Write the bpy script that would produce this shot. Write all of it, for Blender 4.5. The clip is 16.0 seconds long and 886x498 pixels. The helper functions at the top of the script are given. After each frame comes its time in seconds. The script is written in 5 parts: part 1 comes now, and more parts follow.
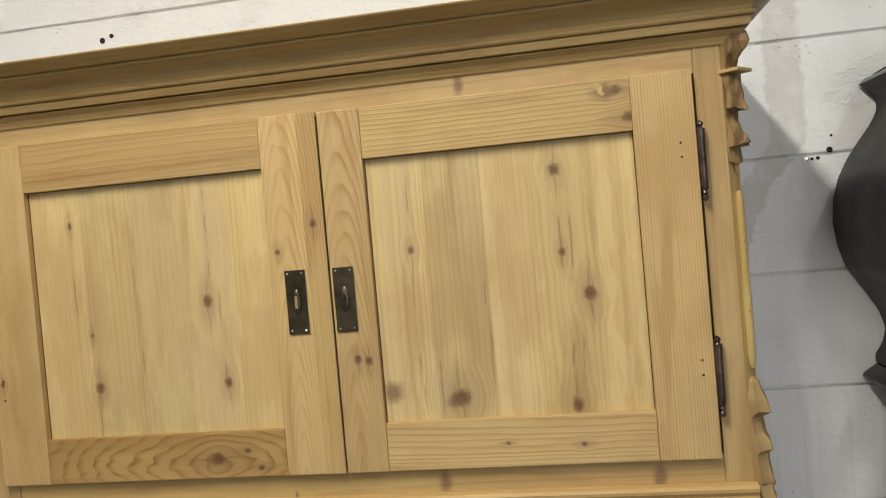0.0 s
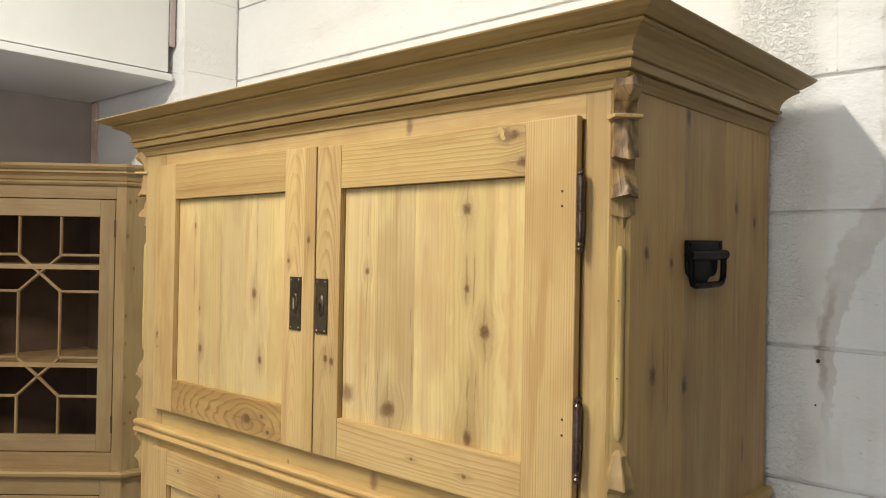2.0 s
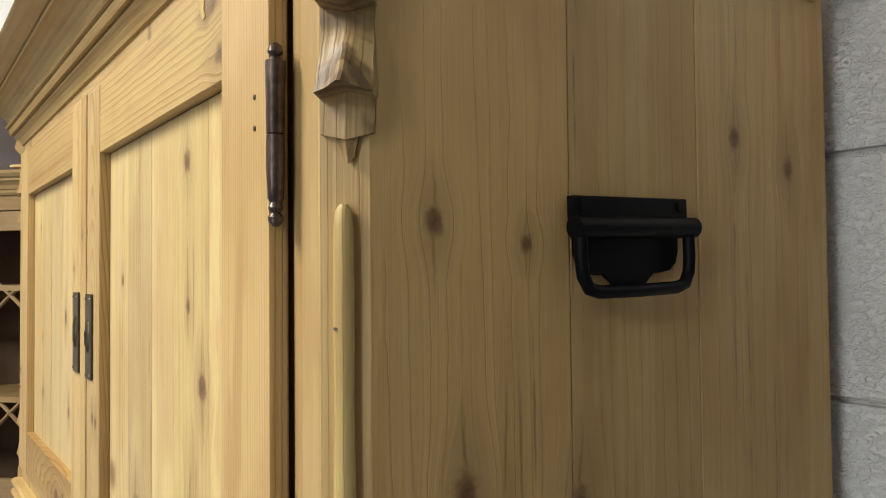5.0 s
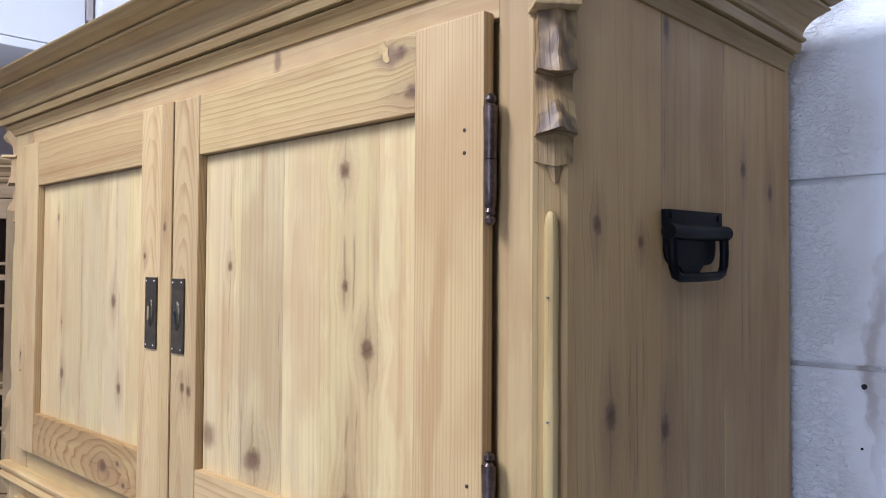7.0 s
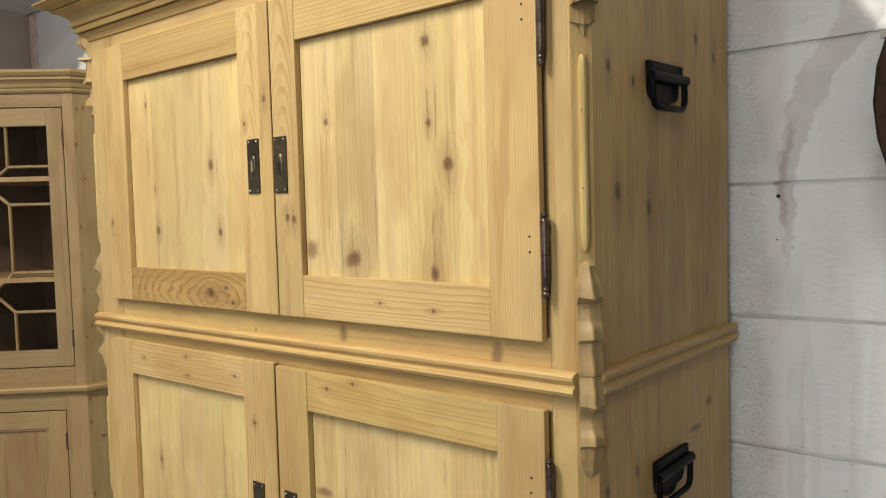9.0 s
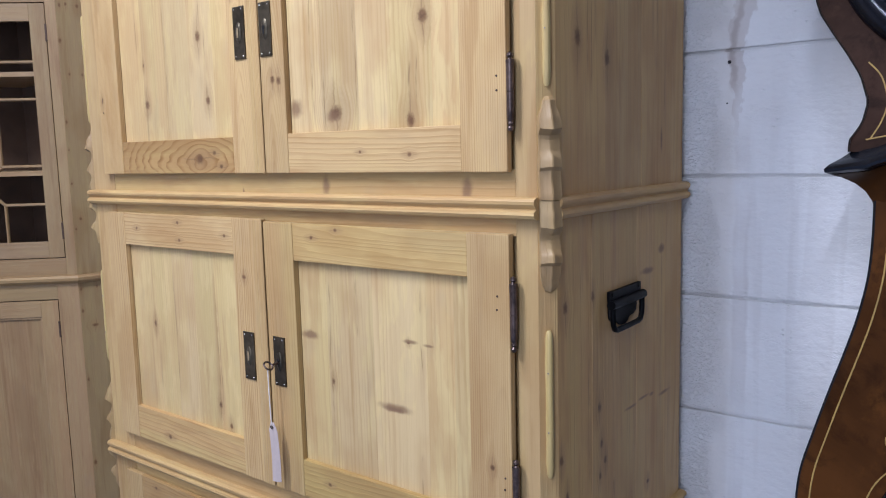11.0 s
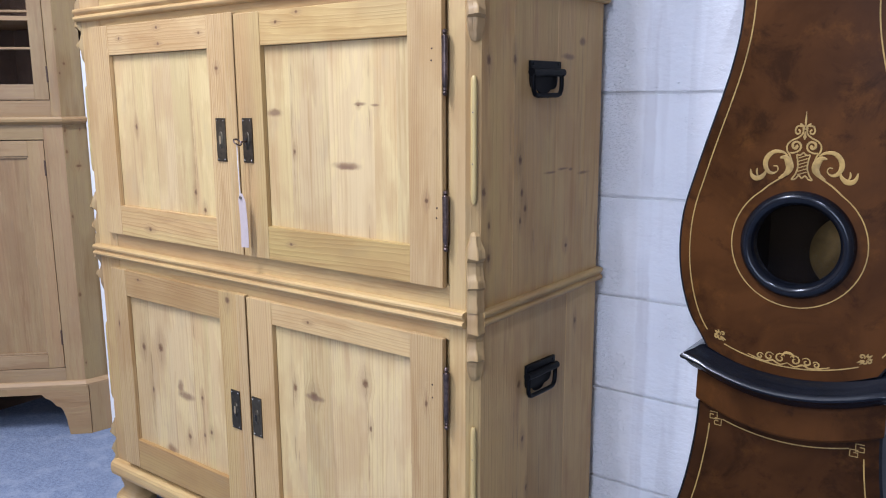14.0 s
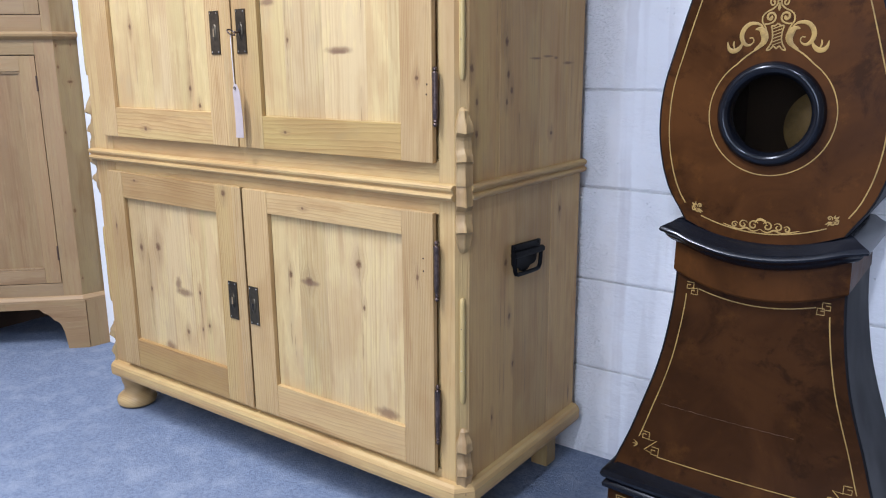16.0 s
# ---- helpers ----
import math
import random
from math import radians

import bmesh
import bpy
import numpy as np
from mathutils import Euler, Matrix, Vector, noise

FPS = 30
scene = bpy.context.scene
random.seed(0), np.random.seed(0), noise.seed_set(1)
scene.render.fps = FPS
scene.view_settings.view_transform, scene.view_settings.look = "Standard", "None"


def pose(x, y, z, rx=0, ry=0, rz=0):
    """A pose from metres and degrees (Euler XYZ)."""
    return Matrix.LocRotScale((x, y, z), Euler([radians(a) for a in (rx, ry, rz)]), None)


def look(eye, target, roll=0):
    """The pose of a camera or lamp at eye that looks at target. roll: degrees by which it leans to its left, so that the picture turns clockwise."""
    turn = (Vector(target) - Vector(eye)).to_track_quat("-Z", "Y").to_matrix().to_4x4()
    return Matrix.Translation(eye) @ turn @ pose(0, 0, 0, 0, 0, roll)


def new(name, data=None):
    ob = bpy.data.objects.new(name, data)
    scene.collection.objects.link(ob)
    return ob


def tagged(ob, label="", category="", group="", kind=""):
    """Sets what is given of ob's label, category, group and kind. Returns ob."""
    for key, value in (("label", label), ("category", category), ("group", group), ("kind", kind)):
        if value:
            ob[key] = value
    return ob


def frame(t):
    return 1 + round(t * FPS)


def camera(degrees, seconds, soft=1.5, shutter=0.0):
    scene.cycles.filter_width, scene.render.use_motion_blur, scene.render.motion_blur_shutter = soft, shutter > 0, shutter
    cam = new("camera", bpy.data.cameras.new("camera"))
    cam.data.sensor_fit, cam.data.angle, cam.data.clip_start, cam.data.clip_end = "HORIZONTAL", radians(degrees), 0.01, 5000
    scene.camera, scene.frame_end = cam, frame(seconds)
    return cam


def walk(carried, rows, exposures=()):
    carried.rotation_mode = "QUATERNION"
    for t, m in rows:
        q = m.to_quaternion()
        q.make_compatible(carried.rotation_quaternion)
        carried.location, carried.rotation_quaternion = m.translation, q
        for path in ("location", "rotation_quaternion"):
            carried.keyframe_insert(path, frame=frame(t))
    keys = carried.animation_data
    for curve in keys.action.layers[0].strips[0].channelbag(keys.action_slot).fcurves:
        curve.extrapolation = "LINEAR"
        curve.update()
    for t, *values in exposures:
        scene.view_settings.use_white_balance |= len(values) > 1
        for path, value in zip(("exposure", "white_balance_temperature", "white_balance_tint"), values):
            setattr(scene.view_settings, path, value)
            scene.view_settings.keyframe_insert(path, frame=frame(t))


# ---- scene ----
cam = camera(58.5, 16.0, soft=1.1)
PATH = [
    (0, (-0.225, -1.095, 1.728), (-0.546, 0.879, 1.691), -5.0),
    (0.5, (0.06, -0.876, 1.755), (-0.74, 0.957, 1.774), -2.0),
    (1, (0.306, -0.821, 1.779), (-0.872, 0.796, 1.790), 0.0),
    (1.5, (0.421, -0.868, 1.764), (-0.88, 0.65, 1.779), 0.4),
    (2, (0.500, -0.852, 1.737), (-0.847, 0.626, 1.753), 1.0),
    (2.5, (0.548, -0.817, 1.699), (-0.811, 0.65, 1.704), 0.7),
    (3, (0.573, -0.789, 1.685), (-0.813, 0.654, 1.692), -0.3),
    (3.5, (0.544, -0.698, 1.695), (-0.884, 0.702, 1.712), -0.8),
    (4, (0.425, -0.498, 1.693), (-1.053, 0.849, 1.728), -1.3),
    (4.5, (0.398, -0.256, 1.712), (-1.193, 0.954, 1.768), -0.6),
    (4.7, (0.393, -0.180, 1.716), (-1.247, 0.963, 1.776), -0.5),
    (6.8, (0.367, -0.386, 1.698), (-1.082, 0.993, 1.737), -0.2),
    (7, (0.370, -0.482, 1.704), (-1.018, 0.957, 1.763), 0.4),
    (7.5, (0.437, -0.646, 1.714), (-0.912, 0.829, 1.779), 0.2),
    (8, (0.432, -0.752, 1.689), (-0.882, 0.756, 1.706), -0.8),
    (8.5, (0.437, -0.815, 1.626), (-0.847, 0.719, 1.582), -1.4),
    (9, (0.489, -0.844, 1.571), (-0.784, 0.695, 1.464), -1.6),
    (9.2, (0.51, -0.861, 1.57), (-0.759, 0.677, 1.411), -1.6),
    (11.3, (0.571, -0.944, 1.389), (-0.649, 0.621, 1.14), -1.3),
    (11.5, (0.576, -0.952, 1.363), (-0.638, 0.619, 1.121), -1.0),
    (12, (0.59, -0.959, 1.307), (-0.604, 0.625, 1.046), -1.0),
    (12.5, (0.678, -1.004, 1.254), (-0.51, 0.579, 0.967), -1.0),
    (13, (0.73, -1.046, 1.208), (-0.457, 0.533, 0.896), -0.9),
    (13.5, (0.758, -1.072, 1.164), (-0.426, 0.504, 0.825), -0.6),
    (14, (0.771, -1.1, 1.129), (-0.404, 0.476, 0.761), -0.3),
    (14.5, (0.782, -1.127, 1.092), (-0.378, 0.454, 0.701), 0.1),
    (15, (0.791, -1.143, 1.052), (-0.357, 0.44, 0.634), 0.2),
    (15.5, (0.807, -1.161, 1.015), (-0.333, 0.42, 0.567), -0.0),
    (16, (0.822, -1.176, 0.988), (-0.317, 0.4, 0.522), -0.4),
]
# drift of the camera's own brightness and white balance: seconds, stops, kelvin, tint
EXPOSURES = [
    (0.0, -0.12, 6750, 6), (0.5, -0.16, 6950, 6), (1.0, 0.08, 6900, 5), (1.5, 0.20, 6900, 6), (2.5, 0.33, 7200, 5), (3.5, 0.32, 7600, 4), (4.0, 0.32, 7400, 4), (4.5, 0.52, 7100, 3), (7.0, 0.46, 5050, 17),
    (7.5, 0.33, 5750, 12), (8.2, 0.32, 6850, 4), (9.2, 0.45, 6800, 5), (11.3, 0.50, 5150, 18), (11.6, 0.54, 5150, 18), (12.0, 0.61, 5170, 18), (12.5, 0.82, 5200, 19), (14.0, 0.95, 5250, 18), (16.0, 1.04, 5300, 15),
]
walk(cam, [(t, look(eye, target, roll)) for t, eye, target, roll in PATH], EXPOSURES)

# ---- world and lights ----
world = bpy.data.worlds.new("world")
scene.world = world
world.use_nodes = True
world.node_tree.nodes["Background"].inputs["Color"].default_value = (0.75, 0.85, 1.0, 1)
world.node_tree.nodes["Background"].inputs["Strength"].default_value = 0.3


def ceiling_lamp(name, x, y, z, sx, sy, watts, colour, tilt=0.0, turn=0.0):
    data = bpy.data.lights.new(name, "AREA")
    data.shape, data.size, data.size_y = "RECTANGLE", sx, sy
    data.energy, data.color = watts, colour
    ob = new(name, data)
    ob.matrix_basis = pose(x, y, z, tilt, 0, turn)
    return ob


ceiling_lamp("lamp_main", -0.66, -1.35, 3.08, 0.12, 1.2, 60, (1.0, 0.96, 0.905))
ceiling_lamp("lamp_right", 0.95, -2.8, 3.08, 0.12, 1.2, 35, (0.97, 0.97, 1.0))
ceiling_lamp("lamp_far", -0.6, -3.6, 3.08, 1.2, 0.35, 7, (0.97, 0.98, 1.0))
# daylight through the shop window behind the camera
ceiling_lamp("window_daylight", 1.25, -4.57, 1.55, 1.7, 1.5, 33, (0.90, 0.94, 1.0), 90.0, 0.0)


# ---- node helpers ----
class Nodes:
    def __init__(self, name, mat=None):
        self.mat = mat or bpy.data.materials.new(name)
        self.mat.use_nodes = True
        self.t = self.mat.node_tree
        self.bsdf = self.t.nodes["Principled BSDF"]

    def put(self, socket, value):
        if isinstance(value, bpy.types.NodeSocket):
            self.t.links.new(value, socket)
        elif isinstance(value, (tuple, list)) and len(value) == 3 and socket.type == "RGBA":
            socket.default_value = (*value, 1)
        else:
            socket.default_value = value

    def math(self, op, a, b=0.0, c=0.0):
        n = self.t.nodes.new("ShaderNodeMath")
        n.operation = op
        for s, v in zip(n.inputs, (a, b, c)):
            self.put(s, v)
        return n.outputs[0]

    def add(self, a, b):
        return self.math("ADD", a, b)

    def mul(self, a, b):
        return self.math("MULTIPLY", a, b)

    def comb(self, x, y, z):
        n = self.t.nodes.new("ShaderNodeCombineXYZ")
        for s, v in zip(n.inputs, (x, y, z)):
            self.put(s, v)
        return n.outputs[0]

    def coords(self, kind="Object"):
        c = self.t.nodes.new("ShaderNodeTexCoord").outputs[kind]
        s = self.t.nodes.new("ShaderNodeSeparateXYZ")
        self.t.links.new(c, s.inputs[0])
        return c, s.outputs[0], s.outputs[1], s.outputs[2]

    def place(self):
        c = self.t.nodes.new("ShaderNodeNewGeometry").outputs["Position"]
        s = self.t.nodes.new("ShaderNodeSeparateXYZ")
        self.t.links.new(c, s.inputs[0])
        return c, s.outputs[0], s.outputs[1], s.outputs[2]

    def random(self):
        return self.t.nodes.new("ShaderNodeObjectInfo").outputs["Random"]

    def noise(self, vec, scale, detail=3.0, rough=0.5, distort=0.0):
        n = self.t.nodes.new("ShaderNodeTexNoise")
        for k, v in (("Vector", vec), ("Scale", scale), ("Detail", detail), ("Roughness", rough), ("Distortion", distort)):
            self.put(n.inputs[k], v)
        return n.outputs["Fac"]

    def voronoi(self, vec, scale, out="Distance"):
        n = self.t.nodes.new("ShaderNodeTexVoronoi")
        self.put(n.inputs["Vector"], vec)
        self.put(n.inputs["Scale"], scale)
        return n.outputs[out]

    def span(self, v, a, b, lo=0.0, hi=1.0):
        n = self.t.nodes.new("ShaderNodeMapRange")
        n.interpolation_type = "SMOOTHSTEP"
        for s, x in zip(n.inputs, (v, a, b, lo, hi)):
            self.put(s, x)
        return n.outputs[0]

    def mix(self, fac, a, b):
        n = self.t.nodes.new("ShaderNodeMix")
        n.data_type = "RGBA"
        self.put(n.inputs[0], fac)
        self.put(n.inputs[6], a)
        self.put(n.inputs[7], b)
        return n.outputs[2]

    def scale_colour(self, col, k):
        n = self.t.nodes.new("ShaderNodeVectorMath")
        n.operation = "SCALE"
        self.put(n.inputs[0], col)
        self.put(n.inputs[3], k)
        return n.outputs[0]

    def bump(self, height, strength, distance):
        n = self.t.nodes.new("ShaderNodeBump")
        self.put(n.inputs["Height"], height)
        self.put(n.inputs["Strength"], strength)
        self.put(n.inputs["Distance"], distance)
        self.t.links.new(n.outputs[0], self.bsdf.inputs["Normal"])

    def surface(self, colour, rough=0.5, metal=0.0, spec=0.5):
        self.put(self.bsdf.inputs["Base Color"], colour)
        self.put(self.bsdf.inputs["Roughness"], rough)
        self.put(self.bsdf.inputs["Metallic"], metal)
        self.put(self.bsdf.inputs["Specular IOR Level"], spec)
        return self.mat


# ---- materials ----
PINE = (0.500, 0.364, 0.178)
PINE_STILE = (0.452, 0.306, 0.134)
PINE_CORNICE = (0.380, 0.255, 0.097)
PINE_CARVED = (0.328, 0.220, 0.098)
PINE_ROD = (0.440, 0.318, 0.123)
PINE_SIDE = (0.494, 0.318, 0.129)
PINE_PINK = (0.288, 0.190, 0.093)


def pine(name, axis, knots=(), base=PINE, line=0.30, fine=1.0, stains=(), lines_per_m=60.0, spots=0.0, wave=5.0, flame=(5.0, 0.45), heartwood=0.15, arch=None, even=0.15, streaks=(), patchy=0.5):
    """Waxed old pine with its grain along axis. knots: (across, along, radius, stretch). stains: (across, along, half width, half length).
    streaks: thin dark resin lines (across, along, half length, half width). even: how much of the ring pattern shows everywhere."""
    n = Nodes(name)
    _, x, y, z = n.coords()
    along, across = {"Z": (z, n.add(x, y)), "X": (x, n.add(z, y)), "Y": (y, n.add(z, x)), "C": (n.math("SUBTRACT", x, y), n.mul(z, 1.5)), "D": (n.add(n.mul(x, 0.722), n.mul(y, 0.692)), n.add(z, n.add(n.mul(x, -0.692), n.mul(y, 0.722))))}[axis]
    rnd = n.random()
    u = across
    dark = None
    shade = None
    flat = n.comb(across, along, 0)
    speck = n.math("SUBTRACT", n.noise(flat, 170.0, 2.0), 0.5)
    waver = n.math("SUBTRACT", n.noise(n.comb(n.mul(across, 6.0), n.mul(along, 24.0), 3.0), 1.0, 3.0, 0.6), 0.5)
    for a, b, r, k in knots:
        da = n.math("SUBTRACT", across, a)
        db = n.mul(n.math("SUBTRACT", along, b), 1.0 / k)
        d = n.math("SQRT", n.add(n.mul(da, da), n.mul(db, db)))
        g = n.span(d, 0.0, r * 4.0, 1.0, 0.0)
        u = n.add(u, n.mul(n.mul(da, g), -0.75))
        # brown eye, darker towards a cracked heart, in a soft greyed halo that runs with the grain
        core = n.math("MAXIMUM", n.span(n.add(d, n.mul(speck, r * 0.7)), r * 0.35, r * 1.15, 0.84, 0.0), n.span(n.add(d, n.mul(speck, r * 1.8)), r * 0.15, r * 0.55, 0.95, 0.0))
        halo = n.span(n.add(n.math("SQRT", n.add(n.mul(da, da), n.mul(n.mul(db, db), 0.30))), n.mul(speck, r)), r * 0.6, r * 2.6, 0.36, 0.0)
        tail = n.mul(n.span(n.math("ABSOLUTE", n.add(da, n.mul(waver, r * 1.8))), r * 0.03, r * 0.20, 0.38, 0.0), n.span(n.math("ABSOLUTE", db), r * 1.2, r * 5.0, 1.0, 0.0))
        one = n.math("MAXIMUM", core, tail)
        dark = one if dark is None else n.math("MAXIMUM", dark, one)
        shade = halo if shade is None else n.math("MAXIMUM", shade, halo)
    for a, b, hl, hw in streaks:
        da = n.math("ABSOLUTE", n.add(n.math("SUBTRACT", across, a), n.mul(n.math("SUBTRACT", n.noise(n.comb(a * 31.0, n.mul(along, 9.0), b), 1.0, 3.0, 0.55), 0.5), 0.012)))
        run = n.span(n.math("ABSOLUTE", n.math("SUBTRACT", along, b)), hl * 0.55, hl, 1.0, 0.0)
        one = n.mul(n.span(da, hw * 0.1, hw, 0.50, 0.0), n.mul(run, n.span(n.noise(n.comb(n.mul(across, 8.0), n.mul(along, 16.0), 11.0), 1.0, 2.0), 0.42, 0.60)))
        soft = n.mul(n.span(da, hw, hw * 5.0, 0.14, 0.0), run)
        dark = one if dark is None else n.math("MAXIMUM", dark, one)
        shade = soft if shade is None else n.math("MAXIMUM", shade, soft)
    ur = n.add(u, n.mul(rnd, 7.3))
    vr = n.add(along, n.mul(rnd, 13.7))
    # slow field whose contours are the growth rings
    field = n.noise(n.comb(n.mul(ur, flame[0]), n.mul(vr, flame[1]), 0.0), 1.0, 1.0, 0.4)
    uneven = n.mul(n.noise(n.comb(n.mul(ur, 45.0), n.mul(vr, 0.8), 6.0), 1.0, 1.0), 2.6)
    shiver = n.mul(n.noise(n.comb(n.mul(ur, 20.0), n.mul(vr, 16.0), 7.0), 1.0, 2.0), 0.45)
    ring = n.math("FRACT", n.add(n.add(n.mul(field, wave), n.mul(ur, lines_per_m)), n.add(uneven, shiver)))
    if arch:
        # flat-sawn board: nested arches round a far centre
        ca = n.mul(n.math("SUBTRACT", u, arch[0]), arch[2])
        cb = n.add(n.math("SUBTRACT", along, arch[1]), n.mul(n.math("SUBTRACT", n.noise(n.comb(n.mul(across, 30.0), n.mul(along, 9.0), 17.0), 1.0, 2.0), 0.5), 0.07))
        ring = n.math("FRACT", n.add(n.mul(n.math("SQRT", n.add(n.mul(ca, ca), n.mul(cb, cb))), arch[3]), n.mul(shiver, 0.5)))
    late = n.mul(n.span(ring, 0.42, 0.92), n.span(ring, 0.92, 1.0, 1.0, 0.0))
    fade = n.mul(n.span(n.noise(n.comb(n.mul(ur, 7.0), n.mul(vr, 0.9), 3.0), 1.0, 2.0), 0.38, 0.62, even, 1.0), n.span(n.noise(n.comb(n.mul(ur, 75.0), n.mul(vr, 1.1), 4.0), 1.0, 1.0), 0.30, 0.62, 0.35, 1.0))
    streak = n.noise(n.comb(n.mul(ur, 30.0), n.mul(vr, 1.0), 5.0), 1.0, 3.0, 0.6)
    fibre = n.noise(n.comb(n.mul(ur, 520.0), n.mul(vr, 8.0), 1.0), 1.0, 2.0, 0.6)
    blotch = n.noise(n.comb(n.mul(ur, 8.0), n.mul(vr, 4.0), 9.0), 1.0, 3.0, 0.55)
    pale = tuple(min(1.0, c * k) for c, k in zip(base, (1.08, 1.11, 1.12)))
    deep = tuple(c * k for c, k in zip(base, (0.84, 0.77, 0.68)))
    latewood = tuple(c * k for c, k in zip(base, (0.62, 0.48, 0.31)))
    knot = (0.118, 0.056, 0.022)
    warm = tuple(c * k for c, k in zip(base, (1.0, 0.92, 0.80)))
    yellow = tuple(min(1.0, c * k) for c, k in zip(base, (1.03, 1.07, 0.88)))
    col = n.mix(n.span(streak, 0.30, 0.72), pale, base)
    col = n.mix(n.span(n.math("FRACT", n.mul(rnd, 17.31)), 0.15, 0.9, 0.0, 0.75), col, n.mix(n.span(n.noise(n.comb(n.mul(ur, 14.0), n.mul(vr, 0.7), 8.0), 1.0, 2.0), 0.4, 0.6), yellow, warm))
    # scrubbed patches left by stripping: long, with broken edges
    scrub = n.noise(n.comb(n.mul(ur, 22.0), n.mul(vr, 4.5), 21.0), 1.0, 4.0, 0.65)
    col = n.mix(n.mul(n.span(scrub, 0.50, 0.57), patchy), col, tuple(min(1.0, c * k) for c, k in zip(base, (1.14, 1.20, 1.10))))
    col = n.mix(n.mul(n.span(blotch, 0.47, 0.64), 0.60), col, deep)
    grey = n.noise(n.comb(n.mul(ur, 13.0), n.mul(vr, 5.0), 33.0), 1.0, 3.0, 0.6)
    col = n.mix(n.mul(n.span(grey, 0.56, 0.70), 0.30), col, tuple(c * k for c, k in zip(base, (0.80, 0.86, 0.98))))
    # brown bleeding along the boards
    bleed = n.noise(n.comb(n.mul(ur, 30.0), n.mul(vr, 2.6), 41.0), 1.0, 4.0, 0.6, 0.3)
    col = n.mix(n.mul(n.span(bleed, 0.53, 0.68), 0.55), col, tuple(c * k for c, k in zip(base, (0.74, 0.63, 0.52))))
    thin = n.math("FRACT", n.add(n.mul(n.noise(n.comb(n.mul(ur, 8.0), n.mul(vr, 1.3), 12.0), 1.0, 2.5), 3.0), n.mul(ur, 9.0)))
    heart = n.mul(n.mul(n.span(thin, 0.90, 0.97), n.span(thin, 0.97, 1.0, 1.0, 0.0)), n.span(n.noise(n.comb(n.mul(ur, 5.0), n.mul(vr, 2.2), 15.0), 1.0, 2.0), 0.50, 0.66))
    col = n.mix(n.mul(heart, heartwood), col, (0.22, 0.135, 0.072))
    col = n.mix(n.mul(n.mul(late, fade), line), col, latewood)
    col = n.mix(n.mul(n.span(fibre, 0.46, 0.72), 0.13 * fine), col, latewood)
    if spots:
        cell = n.voronoi(n.comb(n.mul(ur, 7.0), n.mul(vr, 3.2), 2.0), 1.0)
        col = n.mix(n.mul(n.span(cell, 0.03, 0.10, 1.0, 0.0), spots), col, knot)
    if dark is not None:
        col = n.mix(shade, col, (0.240, 0.142, 0.066))
        col = n.mix(dark, col, knot)
    for a, b, wa, wb in stains:
        da = n.mul(n.math("SUBTRACT", across, a), 1.0 / wa)
        db = n.mul(n.math("SUBTRACT", along, b), 1.0 / wb)
        d = n.add(n.math("SQRT", n.add(n.mul(da, da), n.mul(db, db))), n.mul(n.math("SUBTRACT", n.noise(n.comb(across, along, 4.0), 60.0, 3.0), 0.5), 0.75))
        col = n.mix(n.span(d, 0.25, 1.05, 0.80, 0.0), col, (0.175, 0.098, 0.050))
    col = n.scale_colour(col, n.span(rnd, 0.0, 1.0, 0.91, 1.07))
    n.bump(n.add(n.add(n.mul(fibre, 0.5), n.mul(late, 0.6)), n.mul(n.noise(n.comb(n.mul(ur, 9.0), n.mul(vr, 5.0), 30.0), 1.0, 2.0), 2.5)), 0.32, 0.0014)
    return n.surface(col, n.span(streak, 0.2, 0.8, 0.42, 0.56), 0.0, 0.38)


def dark_streaked_pine(name, base):
    """Bare pine with dark streaks: old varnish left in the carving, and the shade of its hollows put into the colour.
    """
    mat = pine(name, "Z", (), base, 0.25, lines_per_m=120.0)
    n = Nodes(name, mat)
    before = n.bsdf.inputs["Base Color"].links[0].from_socket
    _, x, y, z = n.coords()
    left = n.noise(n.comb(n.mul(n.add(x, n.mul(y, -1.0)), 95.0), n.mul(z, 20.0), 2.0), 1.0, 3.0, 0.6)
    n.put(n.bsdf.inputs["Base Color"], n.mix(n.span(left, 0.40, 0.62, 0.0, 0.82), before, (0.085, 0.045, 0.017)))
    return mat


def plain(name, colour, rough, metal=0.0, spec=0.5, vary=0.12, scale=60.0, bump=0.0):
    n = Nodes(name)
    c, *_ = n.coords()
    f = n.noise(c, scale, 4.0, 0.6)
    g = n.noise(c, scale * 0.15, 2.0)
    lo = tuple(v * (1 - vary) for v in colour)
    hi = tuple(min(1, v * (1 + vary)) for v in colour)
    col = n.mix(n.span(n.add(n.mul(f, 0.5), n.mul(g, 0.5)), 0.35, 0.65), lo, hi)
    if bump:
        n.bump(f, bump, 0.001)
    return n.surface(col, n.span(g, 0.3, 0.7, rough * 0.85, min(1, rough * 1.15)), metal, spec)


def painted_block():
    """Thick white paint on concrete blocks: pits, brush dabs, a brown drip of damp and a tan stain that also holds the
    cabinet's shade.
    """
    n = Nodes("painted_block")
    c, x, y, z = n.place()
    along = n.add(x, y)
    lump = n.noise(c, 70.0, 3.0, 0.6)
    broad = n.noise(c, 5.0, 3.0)
    # open, worm-eaten texture of the block where the paint is thin: beside the cabinet and in patches
    crumb = n.add(n.noise(n.comb(x, y, n.mul(z, 1.5)), 135.0, 3.0, 0.62, 0.7), n.mul(n.noise(c, 330.0, 2.0), 0.25))
    edge = n.mul(n.span(n.add(along, n.mul(n.math("SUBTRACT", n.noise(c, 12.0, 2.0), 0.5), 0.10)), 0.575, 0.625, 1.0, 0.0), n.span(along, 0.44, 0.50))
